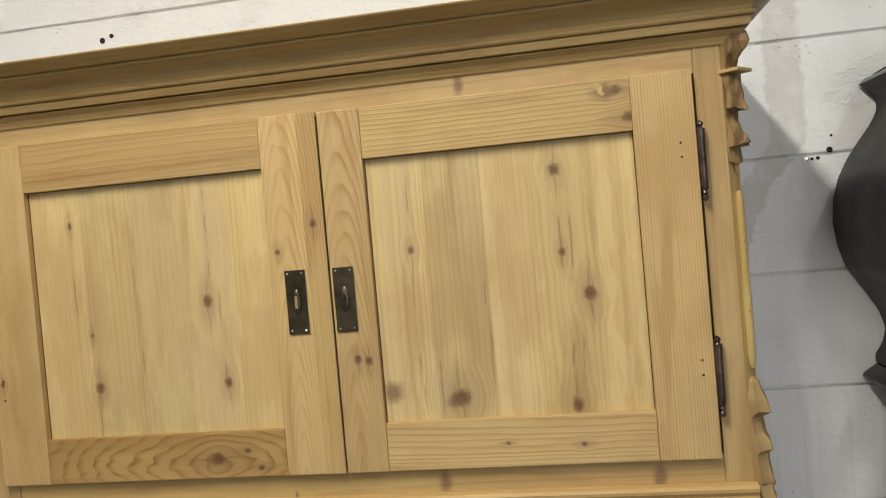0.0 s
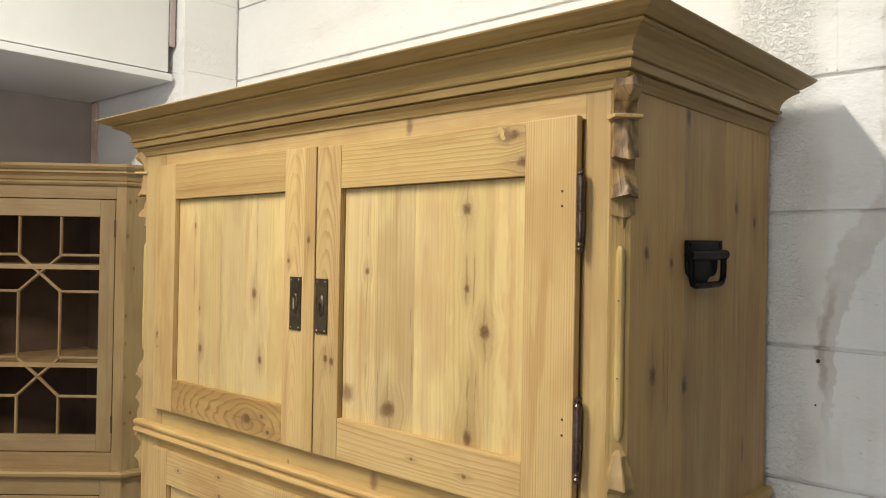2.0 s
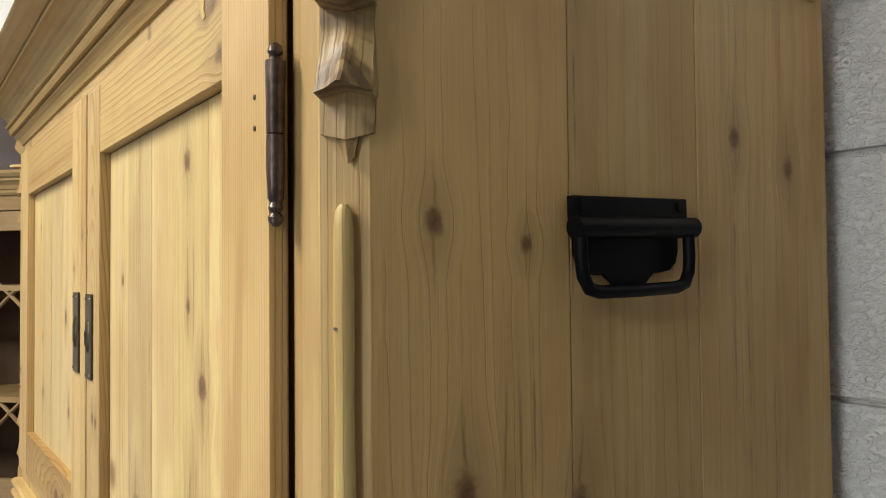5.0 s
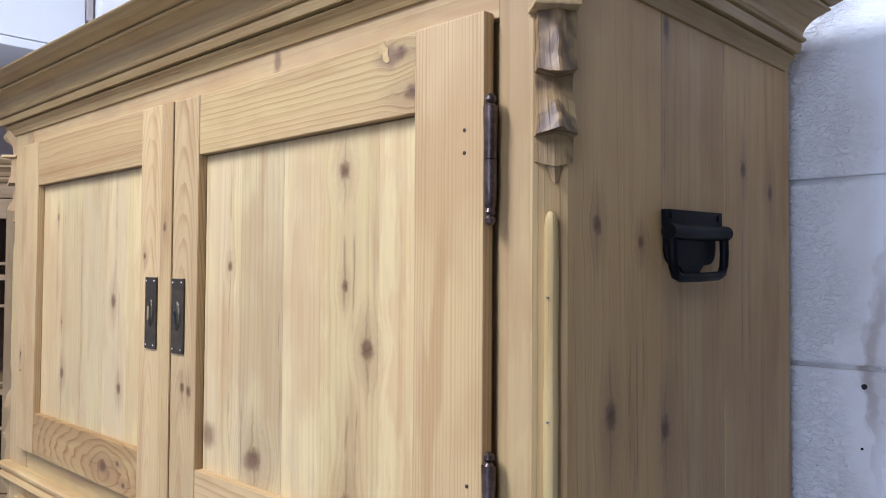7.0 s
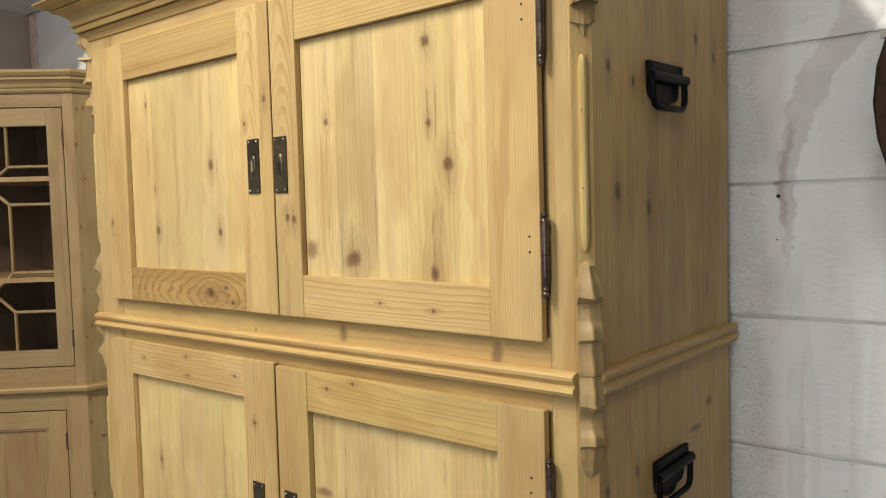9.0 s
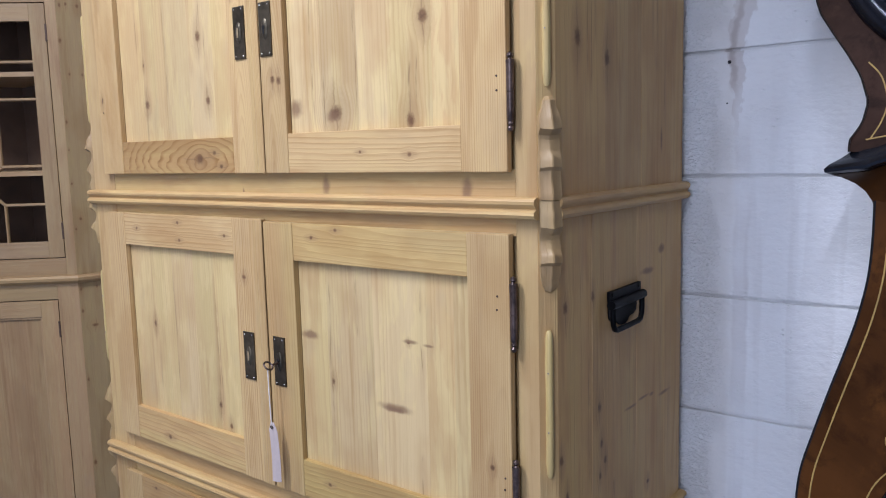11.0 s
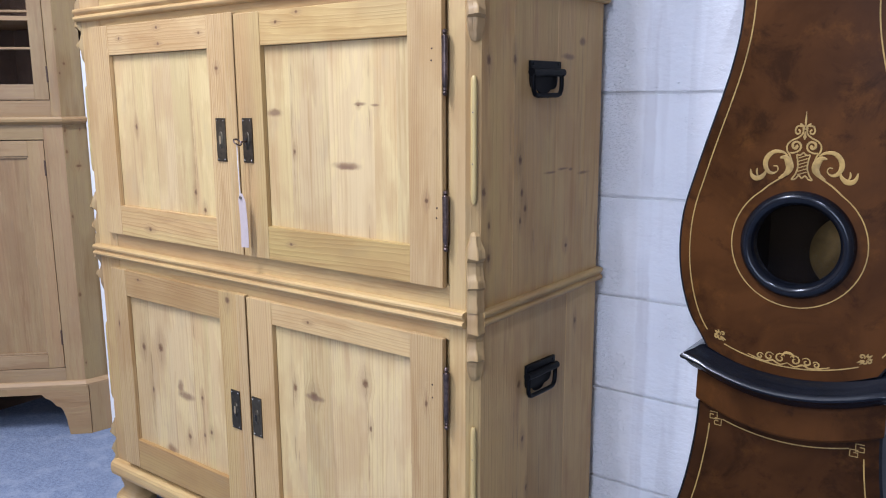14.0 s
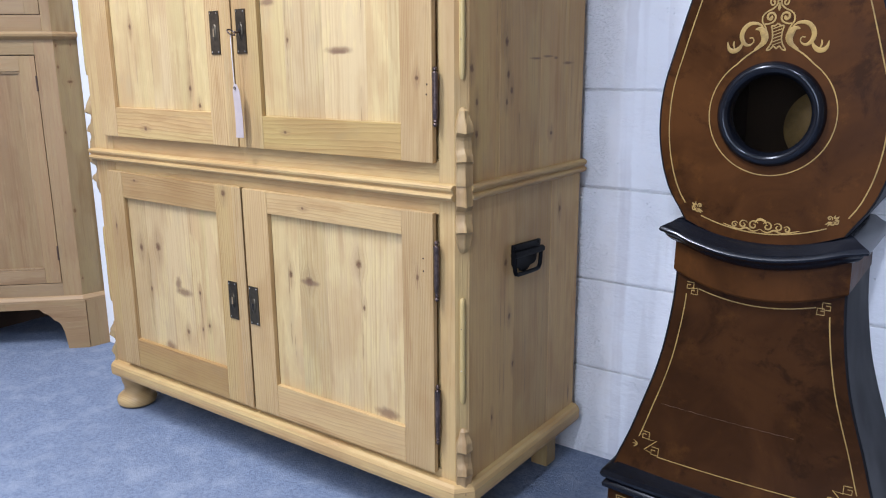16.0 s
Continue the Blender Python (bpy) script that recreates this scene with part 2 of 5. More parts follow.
    bare = n.math("MAXIMUM", n.add(edge, 0.06), n.span(n.noise(n.comb(x, 2.0, n.mul(z, 1.6)), 7.5, 3.0, 0.6), 0.50, 0.66, 0.0, 0.55))
    pit = n.mul(n.span(crumb, 0.42, 0.72), bare)
    hole = n.mul(n.span(n.add(n.voronoi(n.comb(x, y, n.mul(z, 1.7)), 62.0), n.mul(n.noise(c, 210.0, 2.0), 0.30)), 0.22, 0.33, 1.0, 0.0), n.span(n.noise(c, 9.0, 3.0, 0.6), 0.53, 0.62))
    # the drip: wanders from upper right to lower left beside the cabinet, then thins out
    course = n.add(n.add(0.628, n.span(z, 1.62, 1.78, 0.0, 0.042)), n.span(z, 1.75, 1.86, 0.0, 0.070))
    sway = n.mul(n.math("SUBTRACT", n.noise(n.comb(0.0, 0.0, n.mul(z, 11.0)), 1.0, 3.0, 0.6), 0.5), 0.050)
    side = n.math("SUBTRACT", n.math("SUBTRACT", along, course), sway)
    half = n.add(n.span(z, 1.44, 1.56, 0.004, 0.014), n.span(z, 1.56, 1.86, 0.0, 0.022))
    torn = n.mul(n.math("SUBTRACT", n.noise(n.comb(n.mul(along, 1.6), 0.0, z), 34.0, 3.0, 0.55), 0.5), 0.030)
    drip = n.span(n.math("DIVIDE", n.add(n.math("ABSOLUTE", side), torn), half), 0.80, 1.10, 1.0, 0.0)
    drip = n.mul(drip, n.mul(n.span(z, 1.43, 1.50), n.span(n.noise(n.comb(n.mul(along, 1.5), 4.0, z), 13.0, 3.0), 0.30, 0.55, 0.40, 1.0)))
    core = n.mul(n.span(n.math("ABSOLUTE", n.add(side, n.add(0.006, n.mul(torn, 0.5)))), 0.002, 0.009, 1.0, 0.0), n.mul(n.span(z, 1.50, 1.56), n.span(z, 1.66, 1.72, 1.0, 0.0)))
    # grey-brown runs further down the wall
    runs = n.mul(n.span(n.noise(n.comb(n.mul(along, 15.0), 1.0, n.mul(z, 1.1)), 1.0, 3.0, 0.55), 0.50, 0.57), n.mul(n.span(along, 0.60, 0.64), n.span(along, 0.86, 0.98, 1.0, 0.35)))
    runs = n.mul(runs, n.span(z, 1.30, 1.52, 1.0, 0.25))
    column = n.mul(n.span(n.math("ABSOLUTE", n.add(n.math("SUBTRACT", along, 0.640), n.mul(sway, 0.45))), 0.010, 0.017, 1.0, 0.0), n.mul(n.span(z, 1.40, 1.50, 1.0, 0.0), n.span(n.noise(n.comb(0.0, 8.0, n.mul(z, 4.0)), 1.0, 3.0), 0.38, 0.58, 0.25, 1.0)))
    # tan beside the cabinet: faint stain, with shade and pine bounce painted in
    tan_shade = n.mul(n.span(n.add(along, n.add(n.mul(sway, 0.4), n.mul(torn, 0.5))), 0.612, 0.640, 1.0, 0.0), n.mul(n.span(along, 0.40, 0.50), n.span(n.noise(n.comb(n.mul(along, 2.0), 6.0, z), 5.0, 3.0), 0.30, 0.62, 0.55, 1.0)))
    tan_shade = n.mul(tan_shade, n.span(z, 1.90, 2.03, 1.0, 0.15))
    col = n.mix(n.span(broad, 0.35, 0.7), (0.93, 0.925, 0.910), (0.905, 0.895, 0.875))
    col = n.mix(n.mul(tan_shade, 0.36), col, (0.62, 0.545, 0.445))
    col = n.mix(n.mul(runs, 0.18), col, (0.60, 0.56, 0.53))
    col = n.mix(n.mul(column, 0.26), col, (0.50, 0.44, 0.40))
    col = n.mix(n.mul(drip, 0.33), col, (0.44, 0.345, 0.275))
    col = n.mix(n.mul(core, 0.38), col, (0.30, 0.215, 0.165))
    # low spots and holes greyed in the colour, for pit shade the bump lacks
    col = n.mix(n.mul(n.mul(n.span(crumb, 0.42, 0.52, 1.0, 0.0), edge), 0.05), col, (0.50, 0.47, 0.43))
    col = n.mix(n.mul(hole, 0.12), col, (0.42, 0.40, 0.38))
    n.bump(n.add(n.add(n.mul(lump, 0.28), n.mul(n.noise(c, 28.0, 3.0), 0.7)), n.add(n.add(n.mul(pit, 0.34), n.mul(hole, -0.40)), n.mul(n.noise(n.comb(n.mul(x, 0.35), y, z), 120.0, 2.0), 0.22))), 0.95, 0.0062)
    return n.surface(col, 0.62, 0.0, 0.35)


def carpet_material():
    n = Nodes("blue_carpet")
    c, x, y, z = n.place()
    tuft = n.noise(c, 420.0, 2.0, 0.7)
    clump = n.noise(c, 95.0, 3.0, 0.6)
    tread = n.noise(c, 2.2, 3.0)
    col = n.mix(n.span(n.add(n.mul(tuft, 0.55), n.mul(clump, 0.45)), 0.38, 0.62), (0.150, 0.182, 0.258), (0.255, 0.298, 0.385))
    col = n.mix(n.mul(n.span(n.noise(c, 14.0, 3.0, 0.6), 0.45, 0.70), 0.45), col, (0.33, 0.370, 0.44))
    col = n.mix(n.mul(n.span(tread, 0.50, 0.72), 0.35), col, (0.145, 0.178, 0.250))
    n.bump(n.add(tuft, clump), 0.8, 0.004)
    return n.surface(col, 0.95, 0.0, 0.1)


def old_mahogany(name, base=(0.055, 0.0200, 0.0040)):
    n = Nodes(name)
    c, x, y, z = n.coords()
    cloud = n.noise(c, 7.0, 4.0, 0.6, 0.8)
    fine = n.noise(n.comb(n.mul(x, 90.0), n.mul(y, 90.0), n.mul(z, 12.0)), 1.0, 3.0)
    light = tuple(v * 1.28 for v in base)
    deep = tuple(v * 0.76 for v in base)
    col = n.mix(n.span(cloud, 0.35, 0.68), deep, light)
    col = n.mix(n.mul(n.span(fine, 0.5, 0.8), 0.25), col, deep)
    # old varnish: blackened patches and reddish worn clouds
    col = n.mix(n.mul(n.span(n.noise(c, 12.0, 6.0, 0.70, 0.5), 0.52, 0.66), 0.75), col, tuple(v * 0.38 for v in base))
    col = n.mix(n.mul(n.span(n.noise(c, 19.0, 6.0, 0.68), 0.54, 0.72), 0.55), col, (base[0] * 1.9, base[1] * 1.95, base[2] * 1.7))
    n.bump(n.add(n.mul(fine, 0.4), cloud), 0.12, 0.002)
    return n.surface(col, n.span(cloud, 0.3, 0.7, 0.36, 0.50), 0.0, 0.09)


def glass_material(name):
    """Thin clear glass: see-through, with a faint gloss."""
    n = Nodes(name)
    clear = n.t.nodes.new("ShaderNodeBsdfTransparent")
    gloss = n.t.nodes.new("ShaderNodeBsdfGlossy")
    gloss.inputs["Roughness"].default_value = 0.03
    both = n.t.nodes.new("ShaderNodeMixShader")
    both.inputs[0].default_value = 0.006
    n.t.links.new(clear.outputs[0], both.inputs[1])
    n.t.links.new(gloss.outputs[0], both.inputs[2])
    n.t.links.new(both.outputs[0], n.t.nodes["Material Output"].inputs["Surface"])
    return n.mat


BLOCK = painted_block()
CARPET = carpet_material()
# plaster greyed to carry the shade under the boxed-in cupboard
PLASTER = plain("shade_greyed_plaster", (0.46, 0.40, 0.375), 0.8, vary=0.06, scale=9.0, bump=0.15)
# unseen walls and ceiling, toned down to limit bounce light
BROWN_WALL = plain("bounce_cutting_brown", (0.20, 0.175, 0.155), 0.8, vary=0.15, scale=5.0)
CEILING = plain("ceiling_white", (0.62, 0.62, 0.61), 0.85, vary=0.03, scale=6.0)
WHITE_BOARD = plain("white_painted_board", (0.80, 0.80, 0.79), 0.45, vary=0.03, scale=8.0, bump=0.05)
BARE = plain("bare_plaster_strip", (0.80, 0.62, 0.53), 0.85, vary=0.12, scale=40.0, bump=0.3)
BRONZE = plain("dark_bronze", (0.085, 0.070, 0.045), 0.38, 0.85, 0.5, 0.30, 90.0, 0.1)
NAIL = plain("bright_nail", (0.75, 0.72, 0.62), 0.25, 1.0)
KEYHOLE = plain("keyhole_black", (0.006, 0.005, 0.005), 0.7)
KEYHOLE_PALE = plain("pale_bone_key_slot", (0.26, 0.19, 0.10), 0.5)
IRON = plain("black_iron", (0.0035, 0.0035, 0.0042), 0.45, 0.0, 0.10, 0.3, 120.0, 0.15)
HINGE_IRON = plain("worn_brown_iron", (0.10, 0.070, 0.058), 0.34, 0.75, 0.5, 0.45, 160.0, 0.25)
RUST = plain("small_dark_nail", (0.07, 0.04, 0.025), 0.6, 0.4)
EBONY = plain("blue_black_lacquer", (0.0050, 0.0058, 0.0085), 0.20, 0.0, 0.32, 0.3, 40.0, 0.05)
EBONY_SIDE = plain("dull_black_paint", (0.0080, 0.0080, 0.0092), 0.55, 0.0, 0.15, 0.3, 40.0, 0.05)
MAHOGANY = old_mahogany("old_mahogany")
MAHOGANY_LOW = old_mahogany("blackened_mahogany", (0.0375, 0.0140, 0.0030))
MAHOGANY_TOP = old_mahogany("old_mahogany_head", (0.036, 0.018, 0.011))
GOLD = plain("old_gold_paint", (0.31, 0.195, 0.046), 0.6, 0.0, 0.5, 0.25, 150.0)
BRASS = plain("dull_brass", (0.55, 0.36, 0.11), 0.35, 0.9, 0.5, 0.25, 30.0, 0.1)
GLASS = glass_material("clear_glass")
DIAL = plain("grey_dial", (0.38, 0.36, 0.37), 0.5)
PAPER = plain("pale_paper_tag", (0.45, 0.37, 0.335), 0.8, vary=0.06, scale=50.0)
STRING = plain("white_string", (0.70, 0.66, 0.60), 0.9)
# dark brown that stands in for the shade inside the cases
INNER_SHADE = plain("inner_shade_brown", (0.090, 0.052, 0.030), 0.8, vary=0.3, scale=12.0)
CORNICE_PINE = pine("pine_cornice", "C", (), PINE_CORNICE, 0.30, 0.8, lines_per_m=110.0, patchy=0.2)
PLINTH_PINE = pine("pine_plinth", "C", (), PINE_STILE, 0.34, lines_per_m=120.0, even=0.3)
RAIL_PINE = pine("pine_rail", "X", (), PINE_STILE, 0.36, lines_per_m=90.0, wave=12.0)
POST_PINE = pine("pine_upright", "Z", (), PINE_STILE, 0.30, lines_per_m=80.0, wave=8.0)
CARVED_PINE = pine("pine_carving", "Z", (), PINE_CARVED, 0.22, lines_per_m=60.0, wave=5.0)
DARK_CARVED = dark_streaked_pine("pine_dark_carving", PINE_CARVED)
ROD_PINE = pine("pine_rod", "Z", (), PINE_ROD, 0.35, lines_per_m=120.0, wave=5.0)
SIDE_MOULD_PINE = pine("pine_side_moulding", "Y", (), PINE_SIDE, 0.25, lines_per_m=60.0)
CUP_PINE = pine("pink_pine_upright", "Z", (), PINE_PINK, 0.10, 0.5, heartwood=0.05)
CUP_PINE_X = pine("pink_pine_rail", "D", (), PINE_PINK, 0.10, 0.5, heartwood=0.05)
CUP_WAIST = pine("pale_pine_moulding", "D", (), tuple(c * 1.2 for c in PINE_PINK), 0.20, 0.7)
CUP_KNOTS = [(-1.512, 1.879, 0.005, 1.5), (-1.492, 1.883, 0.005, 1.3), (-1.455, 1.88, 0.006, 1.2), (-1.519, 1.777, 0.006, 1.6), (-1.497, 1.681, 0.004, 1.4), (-1.455, 1.681, 0.004, 1.3), (-1.519, 1.541, 0.004, 1.8), (-1.519, 1.459, 0.003, 1.2), (-1.519, 1.359, 0.004, 1.2), (-1.499, 1.253, 0.006, 1.0), (-1.517, 1.223, 0.004, 1.3), (-1.517, 0.972, 0.005, 1.6), (-1.517, 0.758, 0.004, 1.8), (-1.517, 0.492, 0.007, 1.3), (-1.517, 0.251, 0.004, 1.3), (-1.517, 1.04, 0.005, 1.4), (-1.463, 1.043, 0.004, 1.4), (-1.478, 0.924, 0.013, 0.45)]
CUP_SIDE = pine("pink_pine_side", "Z", CUP_KNOTS, tuple(c * k for c, k in zip(PINE_PINK, (0.88, 0.93, 0.90))), 0.12, 0.5, heartwood=0.2)



# ---- mesh helpers ----
def mesh_object(name, bm, mat, smooth=False, sharp=38):
    data = bpy.data.meshes.new(name)
    bmesh.ops.recalc_face_normals(bm, faces=bm.faces[:])
    if smooth:
        for face in bm.faces:
            face.smooth = True
    bm.to_mesh(data)
    bm.free()
    if smooth:
        data.set_sharp_from_angle(angle=radians(sharp))
    data.materials.append(mat)
    return new(name, data)


def part(name, bm, mat, parent, label="", smooth=False, sharp=38):
    ob = mesh_object(name, bm, mat, smooth, sharp)
    ob.parent = parent
    ob.matrix_parent_inverse = parent.matrix_basis.inverted() if parent.type == "EMPTY" else Matrix()
    return tagged(ob, label)


def thing(name, x, y, z, label, category, group="", kind=""):
    ob = new(name)
    ob.empty_display_size = 0.1
    ob.matrix_basis = pose(x, y, z)
    return tagged(ob, label, category, group, kind)


def structure(name, bm, mat, label, category, smooth=False):
    return tagged(mesh_object(name, bm, mat, smooth), label, category, kind="structure")


def box(x0, x1, y0, y1, z0, z1, bevel=0.0, bm=None, segments=2, turn=None):
    bm = bm or bmesh.new()
    m = Matrix.Translation(((x0 + x1) / 2, (y0 + y1) / 2, (z0 + z1) / 2)) @ Matrix.Diagonal((x1 - x0, y1 - y0, z1 - z0, 1))
    if turn is not None:
        m = turn @ m
    made = bmesh.ops.create_cube(bm, size=1.0, matrix=m)
    if bevel:
        edges = list({e for v in made["verts"] for e in v.link_edges})
        bmesh.ops.bevel(bm, geom=edges, offset=bevel, segments=segments, affect="EDGES", profile=0.6)
    return bm


def prism(outline, axis, a, b, bevel=0.0, bm=None):
    """A flat outline of two coordinates, pushed along axis from a to b. The outline lies in (y, z), (x, z) or (x, y)."""
    bm = bm or bmesh.new()
    at = {"x": lambda p, s: (s, p[0], p[1]), "y": lambda p, s: (p[0], s, p[1]), "z": lambda p, s: (p[0], p[1], s)}[axis]
    low = [bm.verts.new(at(p, a)) for p in outline]
    high = [bm.verts.new(at(p, b)) for p in outline]
    faces = [bm.faces.new(low), bm.faces.new(high)]
    for i in range(len(outline)):
        j = (i + 1) % len(outline)
        faces.append(bm.faces.new((low[i], low[j], high[j], high[i])))
    if bevel:
        edges = {e for f in faces[:2] for e in f.edges}
        bmesh.ops.bevel(bm, geom=list(edges), offset=bevel, segments=2, affect="EDGES", profile=0.6)
    return bm


def sweep(profile, path, lift=None, bm=None, closed=False):
    """A moulding: profile of (out, z) carried along a plan path of (x, y), outward to the right of its way, mitred at corners."""
    bm = bm or bmesh.new()
    rows = []
    count = len(path)
    for i, (x, y) in enumerate(path):
        def way(j, k):
            dx, dy = path[k][0] - path[j][0], path[k][1] - path[j][1]
            s = math.hypot(dx, dy)
            return dx / s, dy / s
        ways = []
        if i > 0:
            ways.append(way(i - 1, i))
        if i < count - 1:
            ways.append(way(i, i + 1))
        outs = [(wy, -wx) for wx, wy in ways]
        ox, oy = sum(o[0] for o in outs), sum(o[1] for o in outs)
        s = math.hypot(ox, oy)
        ox, oy = ox / s, oy / s
        k = 1.0 / max(0.3, ox * outs[0][0] + oy * outs[0][1])
        dz = lift[i] if lift else 0.0
        rows.append([bm.verts.new((x + ox * k * o, y + oy * k * o, z + dz)) for o, z in profile])
    for a, b in zip(rows, rows[1:]):
        for j in range(len(profile) - 1):
            bm.faces.new((a[j], b[j], b[j + 1], a[j + 1]))
        if closed:
            bm.faces.new((a[-1], b[-1], b[0], a[0]))
    if closed:
        bm.faces.new(rows[0])
        bm.faces.new(rows[-1])
    return bm


def lathe(profile, x, y, segments=24, bm=None, axis="z"):
    """A turned form: profile of (radius, height) about a line through (x, y)."""
    bm = bm or bmesh.new()
    rows = []
    for r, h in profile:
        row = []
        for i in range(segments):
            a = 2 * math.pi * i / segments
            p = (r * math.cos(a), r * math.sin(a))
            row.append(bm.verts.new((x + p[0], y + p[1], h) if axis == "z" else (x + p[0], h, y + p[1])))
        rows.append(row)
    for a, b in zip(rows, rows[1:]):
        for i in range(segments):
            j = (i + 1) % segments
            bm.faces.new((a[i], a[j], b[j], b[i]))
    bm.faces.new(rows[0])
    bm.faces.new(rows[-1])
    return bm


def tube(points, radius, sides=8, bm=None, closed=False, flat=1.0, normal=None):
    """A round bar along points (Vectors); radius may be one number or one for each point."""
    bm = bm or bmesh.new()
    pts = [Vector(p) for p in points]
    count = len(pts)
    radii = radius if isinstance(radius, (list, tuple)) else [radius] * count
    rows = []
    side = None
    for i, p in enumerate(pts):
        a = pts[i - 1] if (i > 0 or closed) else p
        b = pts[(i + 1) % count] if (i < count - 1 or closed) else p
        d = (b - a).normalized()
        if normal is not None:
            s = d.cross(Vector(normal)).normalized()
            n = Vector(normal)
        else:
            if side is None:
                side = d.orthogonal().normalized()
            s = (side - d * side.dot(d)).normalized()
            side = s
            n = d.cross(s)
        rows.append([bm.verts.new(p + s * math.cos(2 * math.pi * k / sides) * radii[i] + n * math.sin(2 * math.pi * k / sides) * radii[i] * flat) for k in range(sides)])
    pairs = list(zip(rows, rows[1:])) + ([(rows[-1], rows[0])] if closed else [])
    for a, b in pairs:
        for k in range(sides):
            j = (k + 1) % sides
            bm.faces.new((a[k], a[j], b[j], b[k]))
    if not closed:
        bm.faces.new(rows[0])
        bm.faces.new(rows[-1])
    return bm


def eased(table, t):
    """Smooth value from rows of (t, value)."""
    if t <= table[0][0]:
        return table[0][1]
    for (a, va), (b, vb) in zip(table, table[1:]):
        if t <= b:
            s = (t - a) / (b - a)
            return va + (vb - va) * s
    return table[-1][1]


def spline(table, t):
    """Catmull-Rom through rows of (t, value), t rising."""
    ts = [r[0] for r in table]
    i = max(0, min(len(ts) - 2, next((k for k in range(len(ts) - 1) if t <= ts[k + 1]), len(ts) - 2)))
    p0, p1, p2, p3 = table[max(0, i - 1)], table[i], table[i + 1], table[min(len(ts) - 1, i + 2)]
    h = p2[0] - p1[0]
    s = (t - p1[0]) / h
    m1 = (p2[1] - p0[1]) / (p2[0] - p0[0]) * h
    m2 = (p3[1] - p1[1]) / (p3[0] - p1[0]) * h
    return (2 * s**3 - 3 * s**2 + 1) * p1[1] + (s**3 - 2 * s**2 + s) * m1 + (-2 * s**3 + 3 * s**2) * p2[1] + (s**3 - s**2) * m2


# ---- the room ----
WALL_Y, NIB_X, RECESS_X, RECESS_Y = 0.535, -1.65, -2.245, 0.352
ROOM_R, ROOM_N, CEIL = 2.60, -4.60, 3.15

structure("floor", box(RECESS_X - 0.1, ROOM_R + 0.1, ROOM_N - 0.1, WALL_Y + 0.1, -0.10, 0.0), CARPET, "blue-grey short-pile carpet laid wall to wall", "floor")
structure("ceiling", box(RECESS_X - 0.1, ROOM_R + 0.1, ROOM_N - 0.1, WALL_Y + 0.1, CEIL, CEIL + 0.1), CEILING, "plain white ceiling", "ceiling")
wall_back = structure("wall_north", box(NIB_X - 0.12, ROOM_R + 0.1, WALL_Y + 0.0100, WALL_Y + 0.15, 0.0, CEIL), BLOCK, "white painted concrete block wall with damp stains", "wall")
wall_nib = structure("wall_nib", box(RECESS_X - 0.1, NIB_X - 0.0025, RECESS_Y, WALL_Y + 0.002, 0.0, CEIL), BLOCK, "short return of white painted block wall", "wall")
structure("wall_west", box(RECESS_X - 0.12, RECESS_X, ROOM_N, RECESS_Y, 0.0, CEIL), PLASTER, "plastered wall behind the corner cupboard, greyed for the shade there", "wall")
structure("wall_east", box(ROOM_R, ROOM_R + 0.12, ROOM_N, WALL_Y, 0.0, CEIL), BROWN_WALL, "plain unseen wall, kept brown to cut bounce light", "wall")
south = bmesh.new()
for x0, x1, z0, z1 in ((RECESS_X - 0.1, 0.35, 0.0, CEIL), (2.15, ROOM_R + 0.1, 0.0, CEIL), (0.35, 2.15, 0.0, 0.75), (0.35, 2.15, 2.35, CEIL)):
    box(x0, x1, ROOM_N - 0.12, ROOM_N, z0, z1, bm=south)
structure("wall_south", south, BROWN_WALL, "plain unseen wall with a wide window opening, kept brown to cut bounce light", "wall")

# added upright that makes the bright strip of wall beside the corner cupboard
structure("pale_gap_upright", box(-1.748, -1.694, 0.314, RECESS_Y - 0.001, 0.0, 1.30, 0.003), WHITE_BOARD, "added white upright that gives the pale strip of lit wall beside the corner cupboard", "boxing")

# ---- the boxed-in cupboard high on the west side ----
boxed = thing("wall_cupboard", -1.96, -0.6, 2.24, "white painted boxed-in wall cupboard with a bottom board", "cupboard")
part("front_panel", box(-1.715, -1.695, -1.6, 0.328, 2.268, CEIL - 0.002, 0.002), WHITE_BOARD, boxed)
part("bottom_board", box(RECESS_X + 0.002, -1.683, -1.6, 0.336, 2.240, 2.262, 0.003), WHITE_BOARD, boxed)
part("end_panel", box(RECESS_X + 0.002, -1.717, 0.310, 0.326, 2.264, CEIL - 0.002), WHITE_BOARD, boxed)
part("edge_strip", box(-1.700, -1.688, 0.330, 0.345, 2.345, CEIL - 0.002, 0.001), PLASTER, boxed, "grey metal edge strip")
ragged = [(RECESS_X + 0.002, 1.95), (RECESS_X + 0.002, 2.238)]
for i in range(24):
    z = 2.238 - 0.288 * i / 23
    ragged.append((RECESS_X + 0.036 + 0.004 * math.sin(z * 41.0) + random.uniform(-0.003, 0.003) + (0.005 if i in (5, 6, 15) else 0.0), z))
tagged(mesh_object("corner_strip", prism(ragged, "y", RECESS_Y - 0.009, RECESS_Y - 0.002), BARE), "bare pinkish plaster strip down the wall corner", "strip", kind="structure")

# ---- the tall pine cabinet ----
XL, XR, YF, YB = -1.212, 0.008, 0.0135, 0.497
CANT_X, CANT_Y = 0.018, 0.021
cabinet = thing("pine_cabinet", (XL + XR) / 2, 0.26, 0.0, "tall stripped pine cabinet in three stacked sections with six panelled doors", "cabinet")

